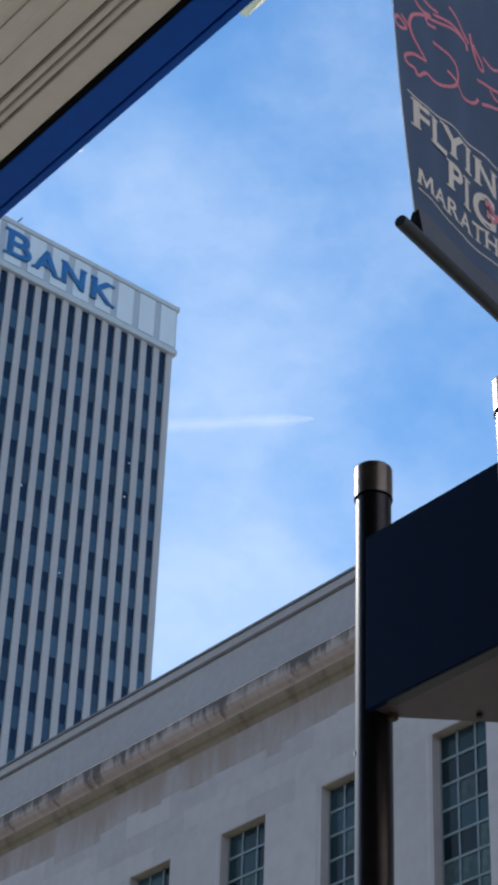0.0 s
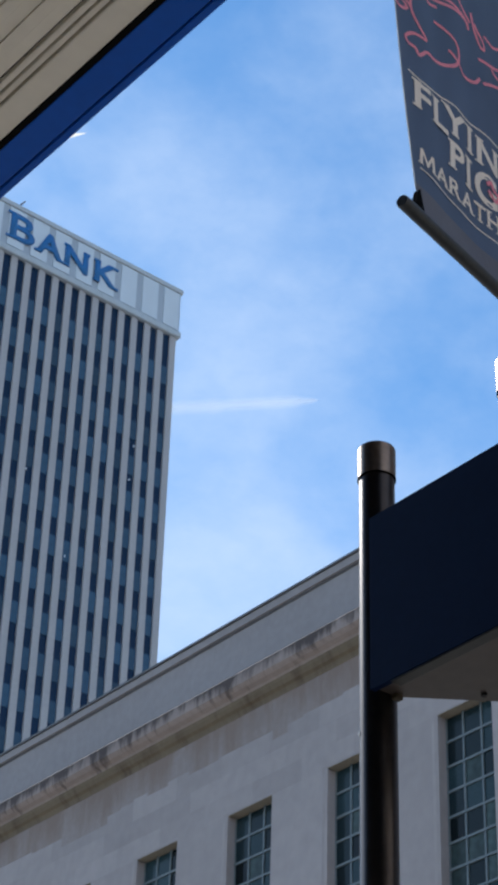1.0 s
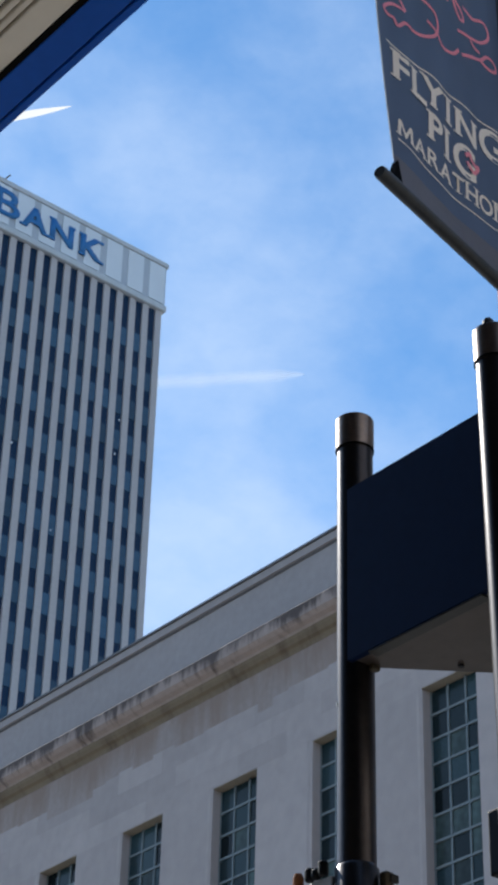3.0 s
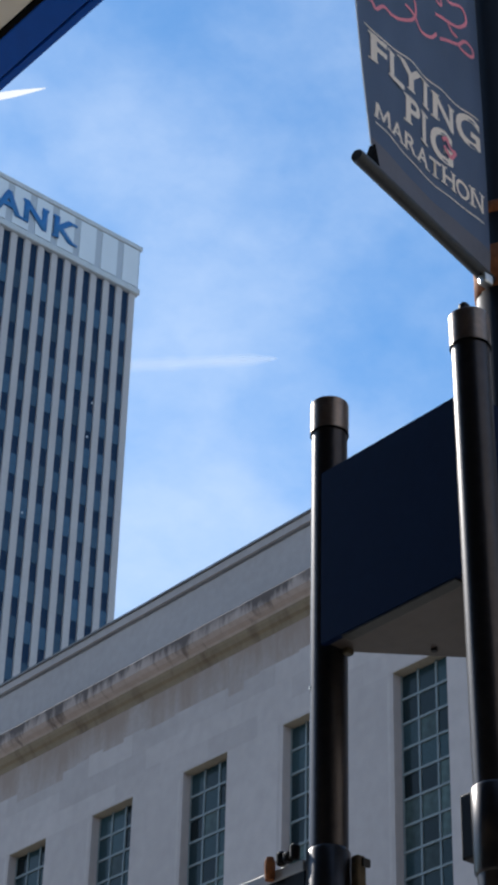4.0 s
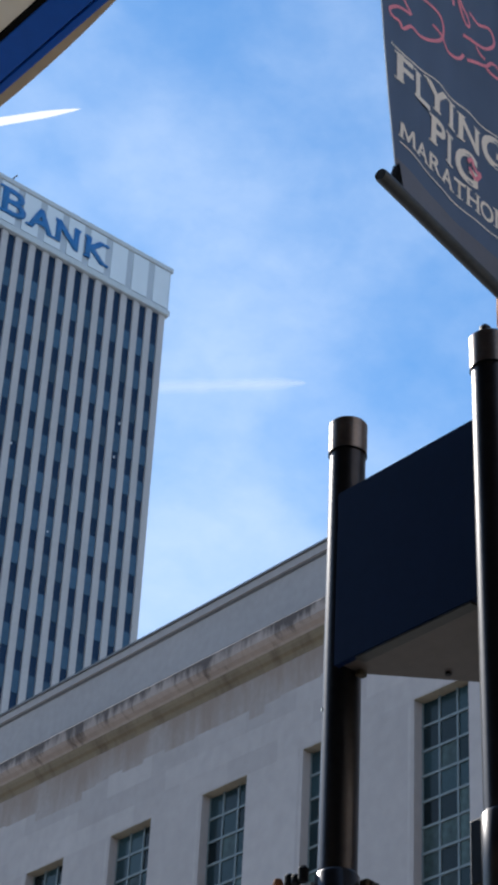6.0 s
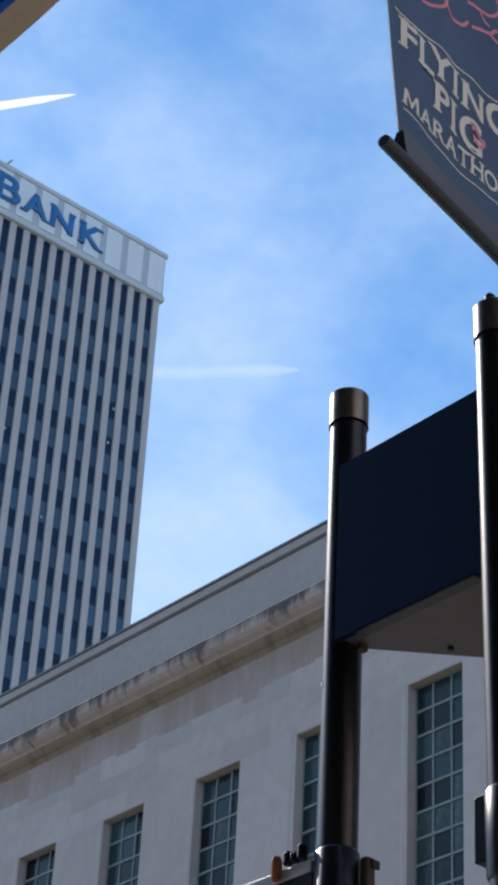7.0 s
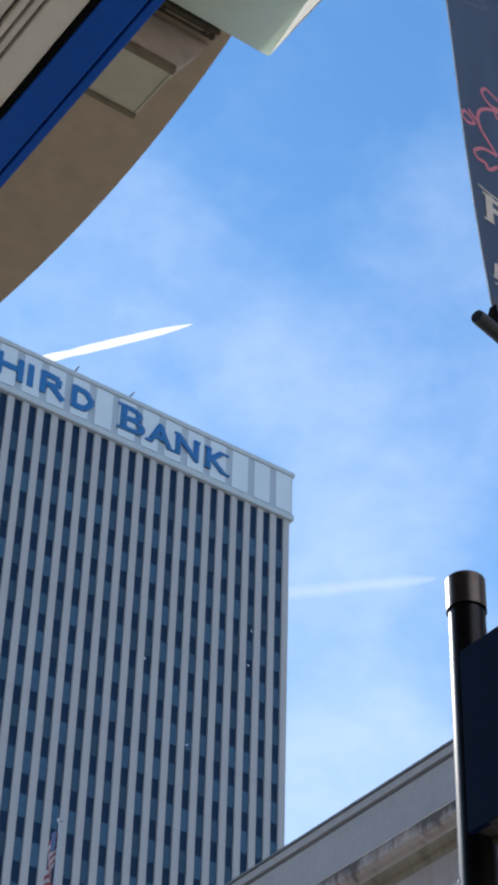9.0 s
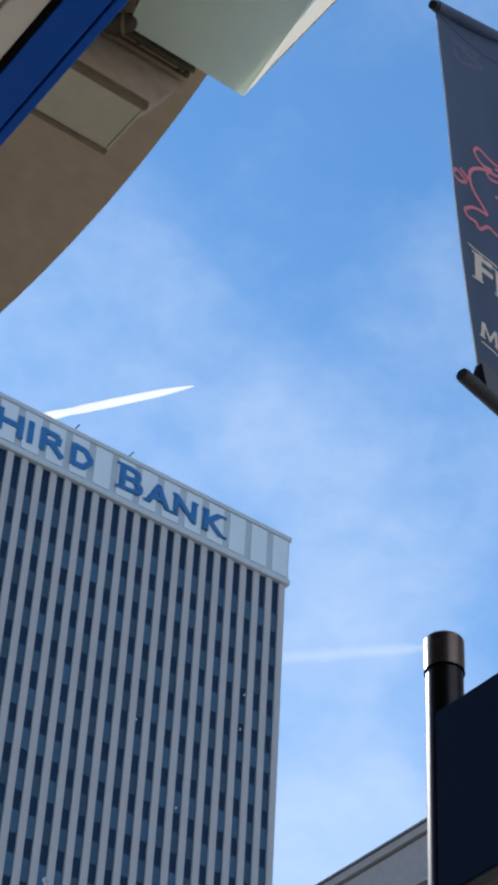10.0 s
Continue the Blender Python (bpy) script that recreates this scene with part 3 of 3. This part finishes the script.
for a, b in ((0.872, 0.8795), (0.861, 0.869)):
    under("bead", box(a, b, CY0, CY1, CZ + 0.004, CZ + 0.03, 0.002), M_CEIL, canopy)
x = 0.856
k = 0
while x > -2.4:
    w = 0.0155 if k < 40 else 0.11
    under("board", box(x - w, x, CY0, CY1, CZ + (0.002 if k % 2 else 0.0042), CZ + 0.03, 0.0009), M_CEIL, canopy)
    x -= w
    k += 1
under("roof_deck", box(-2.45, 0.97, CY0, CY1, CZ + 0.071, CZ + 0.1), M_CEIL, canopy)

# upper round soffit
RC, RX, RY, SZ = 3.752, -2.15, 2.62, 4.38
soffit = thing("round_soffit", "tan painted round building overhang with a recessed panel", "overhang", (-0.4, RY, SZ))
arc = [(RX + RC * math.cos(radians(a)), RY + RC * math.sin(radians(a))) for a in range(-88, 89, 2)]
slab = bmesh.new()
prism(arc, SZ + 0.03, SZ + 0.30, slab)
under("slab", slab, M_SOFFIT, soffit)
def arc_x(y):
    return RX + math.sqrt(RC * RC - (y - RY) ** 2)
for y0, y1 in ((-1.0, 5.9),):
    n = max(2, int((y1 - y0) / 0.05))
    ys = [y0 + (y1 - y0) * i / n for i in range(n + 1)]
    under("soffit_board", prism([(-2.449, y0)] + [(arc_x(y), y) for y in ys] + [(-2.449, y1)], SZ, SZ + 0.028), M_SOFFIT, soffit)
DZ = 4.20
XR = 1.454                       # street end of the boxed duct
under("drop_box", box(0.95, XR, 2.170, 2.2225, DZ + 0.004, SZ + 0.002, 0.004), M_SOFFIT, soffit, "tan boxed-out duct")
under("drop_panel", box(0.95, XR - 0.004, 2.106, 2.212, DZ, DZ + 0.006), M_RECESS, soffit, "pale grey panel under the duct")
for y in (2.096, 2.2115):
    under("batten", box(0.95, XR + 0.002, y, y + 0.0115, DZ - 0.004, DZ + 0.012, 0.003), M_BATTEN, soffit, "dirty edge batten of the panel")
under("end_bead", box(XR - 0.004, XR + 0.001, 2.108, 2.211, DZ - 0.002, DZ + 0.010, 0.001), M_RECESS, soffit)
# hollow cove between the duct and the sign's bracket
cove = bmesh.new()
rows = []
for i in range(9):
    f = i / 8
    y, z = 2.098 + 0.053 * f, DZ + 0.008 + (SZ - DZ - 0.014) * f
    bow = 0.008 * math.sin(math.pi * f)
    rows.append([cove.verts.new((x, y + bow, z)) for x in (0.95, XR + 0.001 + 0.090 * f)] + [cove.verts.new((x, y + bow + 0.05, z + 0.003)) for x in (XR + 0.001 + 0.090 * f, 0.95)])
for a, c in zip(rows, rows[1:]):
    for k in range(4):
        cove.faces.new((a[k], a[(k + 1) % 4], c[(k + 1) % 4], c[k]))
cove.faces.new(rows[0])
cove.faces.new(rows[-1][::-1])
under("cove", cove, M_COVE, soffit, "pale dirty cove beside the duct", smooth=True)
lamp = thing("projecting_sign_box", "pale green acrylic sign box with a white edge below the overhang", "sign", (1.45, 1.5, 4.30))
LZ = 4.30
b = bmesh.new()
prism([(1.38, 2.058), (1.603, 2.058), (1.45, 0.95), (1.1, 0.95)], LZ, LZ + 0.006, b)
under("face", b, M_PALE, lamp, "pale green acrylic underside")
b = bmesh.new()
v = [b.verts.new(p) for p in ((1.6035, 2.058, LZ), (1.4505, 0.95, LZ), (1.605, 0.95, LZ + 0.006), (1.606, 2.058, LZ + 0.004), (1.6035, 2.058, LZ + 0.06), (1.4505, 0.95, LZ + 0.06), (1.605, 0.95, LZ + 0.06))]
b.faces.new((v[0], v[1], v[2], v[3]))
b.faces.new((v[3], v[2], v[6], v[4]))
under("white_edge", b, M_EDGE, lamp, "white sunlit edge")
under("housing", prism([(1.385, 2.05), (1.45, 2.05), (1.33, 0.97), (1.15, 0.97)], LZ + 0.008, SZ + 0.002), M_HOUSE, lamp)
under("bracket", box(1.33, 1.514, 2.064, 2.071, LZ - 0.003, LZ + 0.012, 0.002), M_DIRT, lamp, "dirty metal bracket strip")
under("bracket", box(1.33, 1.510, 2.074, 2.080, LZ - 0.001, LZ + 0.010, 0.002), M_BATTEN, lamp)
under("bracket_lip", box(1.33, 1.503, 2.083, 2.088, LZ + 0.002, LZ + 0.008, 0.001), M_DIRT, lamp)
for x, r in ((1.506, 0.006), (1.492, 0.004), (1.412, 0.005), (1.372, 0.009), (1.36, 0.011)):
    under("rust_lump", turned_shape([(0.4 * r, LZ - 0.006), (r, LZ - 0.003), (r, LZ + 0.006)], (x, 2.079), 9), M_DIRT, lamp)
under("hanger", tube([(1.30, 2.112, LZ + 0.002), (1.375, 2.053, LZ), (1.381, 2.048, LZ), (1.3855, 2.0445, LZ), (1.3875, 2.043, LZ)], 0.016, 16, ends=[0.0155, 0.0155, 0.0145, 0.010, 0.003]), M_DIRT, lamp, "rusty hanger pipe", smooth=True)
under("hanger_ring", tube([(1.3685, 2.058, LZ), (1.373, 2.0545, LZ)], 0.0172, 16), M_BATTEN, lamp)
under("hanger_rod", tube([(1.355, 2.072, LZ + 0.01), (1.355, 2.072, SZ + 0.002)], 0.007, 8), M_DIRT, lamp)

# ---------------------------------------------------------------- sign kiosk on posts
kiosk = thing("sign_kiosk", "navy sign cabinet on dark capped steel posts", "sign", (3.95, 3.95, 0))
R = 0.0585


def leaning(bm, k):
    for v in bm.verts:
        v.co.y += k * (v.co.z - 4.1)
    return bm


for spot, lean in (((3.95, 4.275), 0.0), ((3.886, 3.556), 0.014)):
    dz = 0.0 if lean == 0 else -0.052
    low_end = 3.2 if lean == 0 else 3.715
    under("post", leaning(turned_shape([(R, 0), (R, 5.41 + dz)], spot, 40), lean), M_POST, kiosk, "dark round steel post", smooth=True)
    under("seam", leaning(turned_shape([(r, z + dz) for r, z in ((R + 0.0015, 5.395), (R + 0.005, 5.3955), (R + 0.005, 5.4), (R + 0.002, 5.4005))], spot, 40), lean), M_GASKET, kiosk, "dark seam under the cap")
    cap = under("cap", leaning(turned_shape([(r, z + dz) for r, z in ((R + 0.0045, 5.401), (R + 0.0045, 5.512))], spot, 40), lean), M_POSTCAP, kiosk, "round brushed post cap", smooth=True)
    under("cap_top", leaning(turned_shape([(r, z + dz) for r, z in ((R + 0.0045, 5.5125), (R + 0.0025, 5.5165), (0.02, 5.5175))], spot, 40), lean), M_POSTCAP, cap)
    under("collar", leaning(turned_shape([(r, z + dz) for r, z in ((R, 3.955), (R + 0.007, 3.945), (R + 0.007, low_end), (R, low_end - 0.01))], spot, 40), lean), M_POST, kiosk, "steel collar", smooth=True)
under("cap_knob", turned_shape([(0.013, 5.465), (0.018, 5.470), (0.018, 5.505), (0.010, 5.515)], (3.872, 3.580), 14), M_WEATHERED, kiosk, "small dark knob on the post cap")
PX0, PZ0, PZ1 = 3.872, 4.585, 5.196
under("panel", box(PX0, PX0 + 0.022, 3.565, 4.228, PZ0, PZ1), M_NAVY, kiosk, "navy painted front panel")
under("cabinet", prism([(3.895, 4.222), (3.965, 4.222), (4.64, 3.712), (4.64, 3.565), (3.895, 3.565)], PZ0 + 0.02, PZ1 - 0.02), M_NAVY, kiosk)
under("underside", prism([(3.895, 4.215), (3.968, 4.215), (4.635, 3.71), (4.635, 3.57), (3.895, 3.57)], PZ0 + 0.004, PZ0 + 0.019), M_UNDER, kiosk, "grey sheet metal underside")
under("flange", box(PX0 + 0.004, PX0 + 0.045, 3.66, 4.14, PZ0 - 0.007, PZ0 + 0.0, 0.002), M_WEATHERED, kiosk, "weathered dark flange")
under("corner_clip", box(3.945, 3.975, 4.19, 4.213, PZ0 - 0.014, PZ0 + 0.004, 0.003), M_DIRT, kiosk)
for y in (4.12, 3.80):
    under("bolt", turned_shape([(0.010, PZ0 - 0.004), (0.010, PZ0 + 0.005)], (4.15, y - 0.1), 8), M_BLACK, kiosk)
under("screw", box(PX0 - 0.003, PX0 + 0.001, 3.621, 3.627, PZ1 - 0.016, PZ1 - 0.010, 0.001), M_STEEL, kiosk, "bright screw head")
under("lug", turned_shape([(0.003, 4.466), (0.006, 4.469), (0.006, 4.479), (0.003, 4.482)], (3.901, 4.303), 10), M_STEEL, kiosk, "small bright lug on the post")
# lower fittings
under("clamp", box(3.985, 4.022, 4.19, 4.222, 3.70, 3.935, 0.008), M_DIRT, kiosk, "dirty rust-brown clamp")
for z in (3.80, 3.90):
    under("bolt", box(4.000, 4.031, 4.182, 4.194, z, z + 0.026, 0.004), M_WEATHERED, kiosk)
for y, z, w in ((4.355, 3.936, 0.040), (4.385, 3.936, 0.022), (4.415, 3.936, 0.032)):
    under("fitting", turned_shape([(0.012, z), (0.016, z + 0.006), (0.016, z + w), (0.010, z + w + 0.008)], (3.89, y), 12), M_BLACK, kiosk, "black fitting on the rail")
under("box", box(3.855, 3.90, 3.60, 3.655, 3.72, 3.905, 0.006), M_BLACK, kiosk, "black plastic control box")
under("rail", box(3.90, 3.93, 4.33, 5.6, 3.90, 3.935, 0.004), M_WHITE, kiosk, "bright metal rail")
under("lower_panel", box(3.905, 3.925, 4.33, 5.6, 3.3, 3.90), M_BLACK, kiosk, "black lower panel")
under("pin", turned_shape([(0.014, 3.90), (0.017, 3.925), (0.017, 3.955), (0.012, 3.97)], (3.885, 4.46), 12), M_RUST, kiosk, "rusty brass pin")

# ---------------------------------------------------------------- banner on its pole
TIP, ALONG = Vector((3.526, 3.689, 0)), Vector((0.97679, 0.21418, 0))
FACE = Matrix(((ALONG.x, 0, ALONG.y, TIP.x), (ALONG.y, 0, -ALONG.x, TIP.y), (0, 1, 0, 0), (0, 0, 0, 1)))   # s, height, towards the street's viewer


def at(s, z, out=0.0):
    return FACE @ Vector((s, z, out))


pc = at(0.90, 0)
bpole = thing("banner_pole", "tall black steel street pole with rusty bands", "pole", (pc.x, pc.y, 0))
under("shaft", turned_shape([(0.10, 0), (0.10, 9.2), (0.02, 9.25)], (pc.x, pc.y), 32), M_POLE, bpole, smooth=True)
for z0, z1 in ((5.96, 6.14), (6.28, 6.33)):
    under("band", turned_shape([(0.101, z0), (0.106, z0 + 0.006), (0.106, z1 - 0.006), (0.101, z1)], (pc.x, pc.y), 32), M_RUST, bpole, "rusty steel band", smooth=True)
under("lower_arm", tube([at(0.0, 5.983), at(0.012, 5.983), at(0.82, 5.983)], 0.023, 16, ends=[0.021, 0.0235, 0.0235]), M_ARM, bpole, "round dark banner arm", smooth=True)
under("upper_arm", tube([at(-0.112, 7.652), at(0.82, 8.132)], 0.018, 14), M_ARM, bpole, smooth=True)
under("arm_bracket", box(4.235, 4.275, 3.815, 3.85, 5.925, 5.965, 0.006), M_STEEL, bpole, "bright steel arm bracket")
under("arm_clip", prism([(0.058, 5.99), (0.118, 5.99), (0.090, 6.088)], -0.012, 0.012, m=FACE), M_GASKET, bpole, "dark banner clip")

banner = thing("street_banner", "navy cloth street banner with cream lettering and a pink outline drawing", "banner", at(0.4, 6.0))


def left_edge(z):
    return 0.09 - (z - 6.09) * 0.118


def ripple(s, z):
    """Slack folds that fade out towards the sewn pockets at the two arms."""
    free = max(0.0, min(1.0, (z - 6.0) / 0.35)) * max(0.15, min(1.0, (7.55 + 0.5 * s - z) / 0.3))
    return 0.010 * math.sin(5.2 * s + 0.6 * z) + 0.006 * math.sin(11 * s - 2.1 * z) + 0.0035 * free * math.sin(34 * s + 1.3 * z)


cloth = bmesh.new()
nx, nz = 48, 60
grid = {}
for side in (0, 1):
    for i in range(nx + 1):
        for j in range(nz + 1):
            f = i / nx
            z_lo, z_hi = 6.095 - 0.03 * f, 7.650 + 0.45 * f
            z = z_lo + (z_hi - z_lo) * j / nz
            s = left_edge(z) * (1 - f) + 0.785 * f
            grid[side, i, j] = cloth.verts.new(at(s, z, ripple(s, z) - 0.002 * side))
for side in (0, 1):
    for i in range(nx):
        for j in range(nz):
            cloth.faces.new([grid[side, i + a, j + c] for a, c in ((0, 0), (1, 0), (1, 1), (0, 1))])
under("cloth", cloth, M_CLOTH, banner, smooth=True)
hem = bmesh.new()
for i in range(20):
    s0, s1 = 0.089 + 0.693 * i / 20, 0.089 + 0.693 * (i + 1) / 20
    lo = [hem.verts.new(at(s - (0.012 if s < 0.1 else 0.0), 5.985, 0.012)) for s in (s0, s1)]
    hi = [hem.verts.new(at(s, 6.125 - 0.05 * (s - 0.09), ripple(s, 6.11) + 0.002)) for s in (s0, s1)]
    hem.faces.new((lo[0], lo[1], hi[1], hi[0]))
under("top_sleeve", tube([at(-0.092, 7.662), at(0.78, 8.112)], 0.0215, 16), M_CLOTH, banner, "cloth sleeve round the upper arm", smooth=True)
# thin white rod paints the sunlit rim of the cloth's left edge
under("edge_glint", tube([at(left_edge(z) + 0.001, z, ripple(left_edge(z), z)) for z in (6.095 + 0.06 * i for i in range(26))], 0.0018, 6), M_CROWN, banner, "pale line for the sun glint on the side edge", smooth=True)
under("hem", hem, M_HEM, banner, "grey sewn hem over the arm")


def printed(bm, mat, name, lift=0.0022):
    """Lay a flat drawing (s, height) on the rippled cloth."""
    bmesh.ops.triangulate(bm, faces=bm.faces[:])
    for v in bm.verts:
        s, z = v.co.x, v.co.y
        v.co = at(s, z, ripple(s, z) + lift)
    return under(name, bm, mat, banner)


SERIFS = {"F": ((0.13, 0), (0.13, 1)), "L": ((0.13, 0), (0.13, 1)), "Y": ((0.5, 0), (0.1, 1), (0.9, 1)), "I": ((0.5, 0), (0.5, 1)), "N": ((0.1, 0), (0.1, 1), (0.9, 1)),
          "P": ((0.13, 0), (0.13, 1)), "A": ((0.1, 0), (0.9, 0)), "R": ((0.12, 0), (0.92, 0)), "T": ((0.5, 0),), "H": ((0.12, 0), (0.12, 1), (0.88, 0), (0.88, 1)), "M": ((0.08, 0), (0.92, 0))}
SHAPE_M = ((0, 0), (0.08, 1), (0.24, 1), (0.5, 0.36), (0.76, 1), (0.92, 1), (1, 0), (0.82, 0), (0.76, 0.66), (0.54, 0.04), (0.46, 0.04), (0.24, 0.66), (0.18, 0))


def word(ch, s, z, w, h, bold=0.02, mat=None):
    """One printed capital with small feet."""
    if ch == "M":
        bm, width = bmesh.new(), 1.0
        bm.faces.new([bm.verts.new((x, y * h, 0)) for x, y in SHAPE_M])
    else:
        bm, width = lettering(ch, h, 0, bold)
    for v in bm.verts:
        v.co = Vector((s + v.co.x * w / width, z + v.co.y, 0))
    printed(bm, mat or M_CREAM, "printed_letter")
    f, d = 0.019 * h / 0.12 + 0.004, 0.0085 * h / 0.12
    for u, v in SERIFS.get(ch, ()):
        bm = bmesh.new()
        x, y = s + u * w, z + v * (h - d)
        bm.faces.new([bm.verts.new(p) for p in ((x - f, y, 0), (x + f, y, 0), (x + f, y + d, 0), (x - f, y + d, 0))])
        printed(bm, mat or M_CREAM, "letter_foot", 0.0027)


def stroke(points, wide, mat, name="printed_line", lift=0.0022):
    pts = [Vector(p) for p in points]
    smooth = []
    n = len(pts)
    for i in range(n - 1):
        p0, p1, p2, p3 = pts[max(i - 1, 0)], pts[i], pts[i + 1], pts[min(i + 2, n - 1)]
        for k in range(6):
            t = k / 6
            smooth.append(0.5 * (2 * p1 + (p2 - p0) * t + (2 * p0 - 5 * p1 + 4 * p2 - p3) * t * t + (3 * p1 - p0 - 3 * p2 + p3) * t ** 3))
    smooth.append(pts[-1])
    bm = bmesh.new()
    pairs = []
    for i, p in enumerate(smooth):
        d = (smooth[min(i + 1, len(smooth) - 1)] - smooth[max(i - 1, 0)]).normalized()
        n2 = Vector((-d.y, d.x)) * wide / 2
        pairs.append((bm.verts.new((*(p + n2), 0)), bm.verts.new((*(p - n2), 0))))
    for a, c in zip(pairs, pairs[1:]):
        bm.faces.new((a[0], a[1], c[1], c[0]))
    printed(bm, mat, name, lift)


for ch, s, z, w, h in (("F", 0.102, 6.474, 0.085, 0.124), ("L", 0.204, 6.471, 0.088, 0.122), ("Y", 0.262, 6.496, 0.135, 0.116), ("I", 0.415, 6.496, 0.025, 0.118),
                       ("N", 0.472, 6.490, 0.122, 0.116), ("G", 0.612, 6.495, 0.135, 0.145),
                       ("P", 0.300, 6.346, 0.085, 0.120), ("I", 0.402, 6.327, 0.025, 0.136), ("G", 0.455, 6.318, 0.125, 0.146)):
    word(ch, s, z, w, h, 0.026)
s = 0.114
for ch, w in zip("MARATHON", (0.092, 0.078, 0.068, 0.078, 0.066, 0.072, 0.080, 0.072)):
    word(ch, s, 6.230 - 0.006 * math.sin((s - 0.1) * 5), 0.95 * w, 0.068 + 0.026 * max(0, (s - 0.1)), 0.016)
    s += w + 0.004
stroke([(0.072, 6.619), (0.166, 6.606), (0.304, 6.632), (0.391, 6.630), (0.499, 6.643), (0.591, 6.645), (0.745, 6.657)], 0.007, M_CREAM)
stroke([(0.115, 6.207), (0.223, 6.201), (0.357, 6.188), (0.495, 6.184), (0.637, 6.187), (0.742, 6.188)], 0.006, M_CREAM)

# the pink outline drawing, in loose loops
for loop in ([(0.175, 6.823), (0.144, 6.820), (0.103, 6.809), (0.065, 6.770), (0.081, 6.748), (0.114, 6.748), (0.133, 6.726), (0.176, 6.770), (0.227, 6.773), (0.279, 6.790), (0.334, 6.827), (0.361, 6.870), (0.363, 6.919), (0.341, 6.950), (0.288, 6.964), (0.229, 6.965)],
             [(0.180, 6.828), (0.140, 6.863), (0.107, 6.904), (0.095, 6.949), (0.106, 6.994), (0.142, 7.029), (0.199, 7.063), (0.270, 7.086), (0.361, 7.114), (0.423, 7.116), (0.436, 7.082)],
             [(0.301, 6.878), (0.336, 6.870), (0.360, 6.861)],
             [(0.360, 6.861), (0.394, 6.833), (0.437, 6.839), (0.474, 6.857), (0.498, 6.892)],
             [(0.519, 6.883), (0.592, 6.931), (0.650, 6.959), (0.683, 6.995), (0.728, 6.996), (0.741, 6.969), (0.716, 6.945), (0.678, 6.941), (0.649, 6.953)],
             [(0.493, 6.982), (0.535, 6.998), (0.599, 7.026), (0.657, 7.048), (0.699, 7.098), (0.695, 7.140), (0.666, 7.158), (0.611, 7.132), (0.574, 7.130), (0.533, 7.126)],
             [(0.587, 7.011), (0.615, 6.994), (0.645, 6.988)],
             [(0.452, 7.180), (0.463, 7.133), (0.482, 7.085), (0.509, 7.050), (0.535, 7.060), (0.523, 7.090), (0.491, 7.113), (0.471, 7.139)],
             [(0.236, 7.108), (0.326, 7.127), (0.409, 7.125), (0.437, 7.090)],
             [(0.319, 7.206), (0.365, 7.188), (0.411, 7.154), (0.446, 7.126)],
             [(0.022, 6.929), (0.053, 6.929), (0.077, 6.914), (0.045, 6.889), (0.014, 6.884), (-0.001, 6.893), (0.022, 6.929)],
             [(0.047, 6.957), (0.078, 6.943), (0.102, 6.928)],
             [(0.262, 7.132), (0.230, 7.132), (0.181, 7.132), (0.143, 7.132), (0.122, 7.102), (0.140, 7.073), (0.172, 7.067), (0.218, 7.084), (0.190, 7.049), (0.202, 7.031), (0.248, 7.048)]):
    stroke(loop, 0.0138, M_PINK, "printed_pink_line", 0.0016)
stroke([(0.520, 6.416), (0.543, 6.437), (0.552, 6.417), (0.576, 6.403), (0.598, 6.408), (0.566, 6.366), (0.542, 6.380), (0.526, 6.394)], 0.016, M_PINK, "printed_pink_mark", 0.0034)
# a faint crest under the upper arm, and the stitching of the sleeve
for loop in ([(0.013, 7.598), (0.053, 7.596), (0.103, 7.624), (0.171, 7.649)],
             [(0.018, 7.547), (0.040, 7.522), (0.073, 7.526), (0.134, 7.560), (0.196, 7.608)],
             [(0.043, 7.603), (0.089, 7.591), (0.143, 7.606), (0.176, 7.613)]):
    stroke(loop, 0.022, M_FAINT, "faint_crest_line", 0.0016)
stroke([(-0.093, 7.630), (0.005, 7.643), (0.105, 7.663), (0.283, 7.703)], 0.003, M_NAVY, "stitch_line", 0.0016)
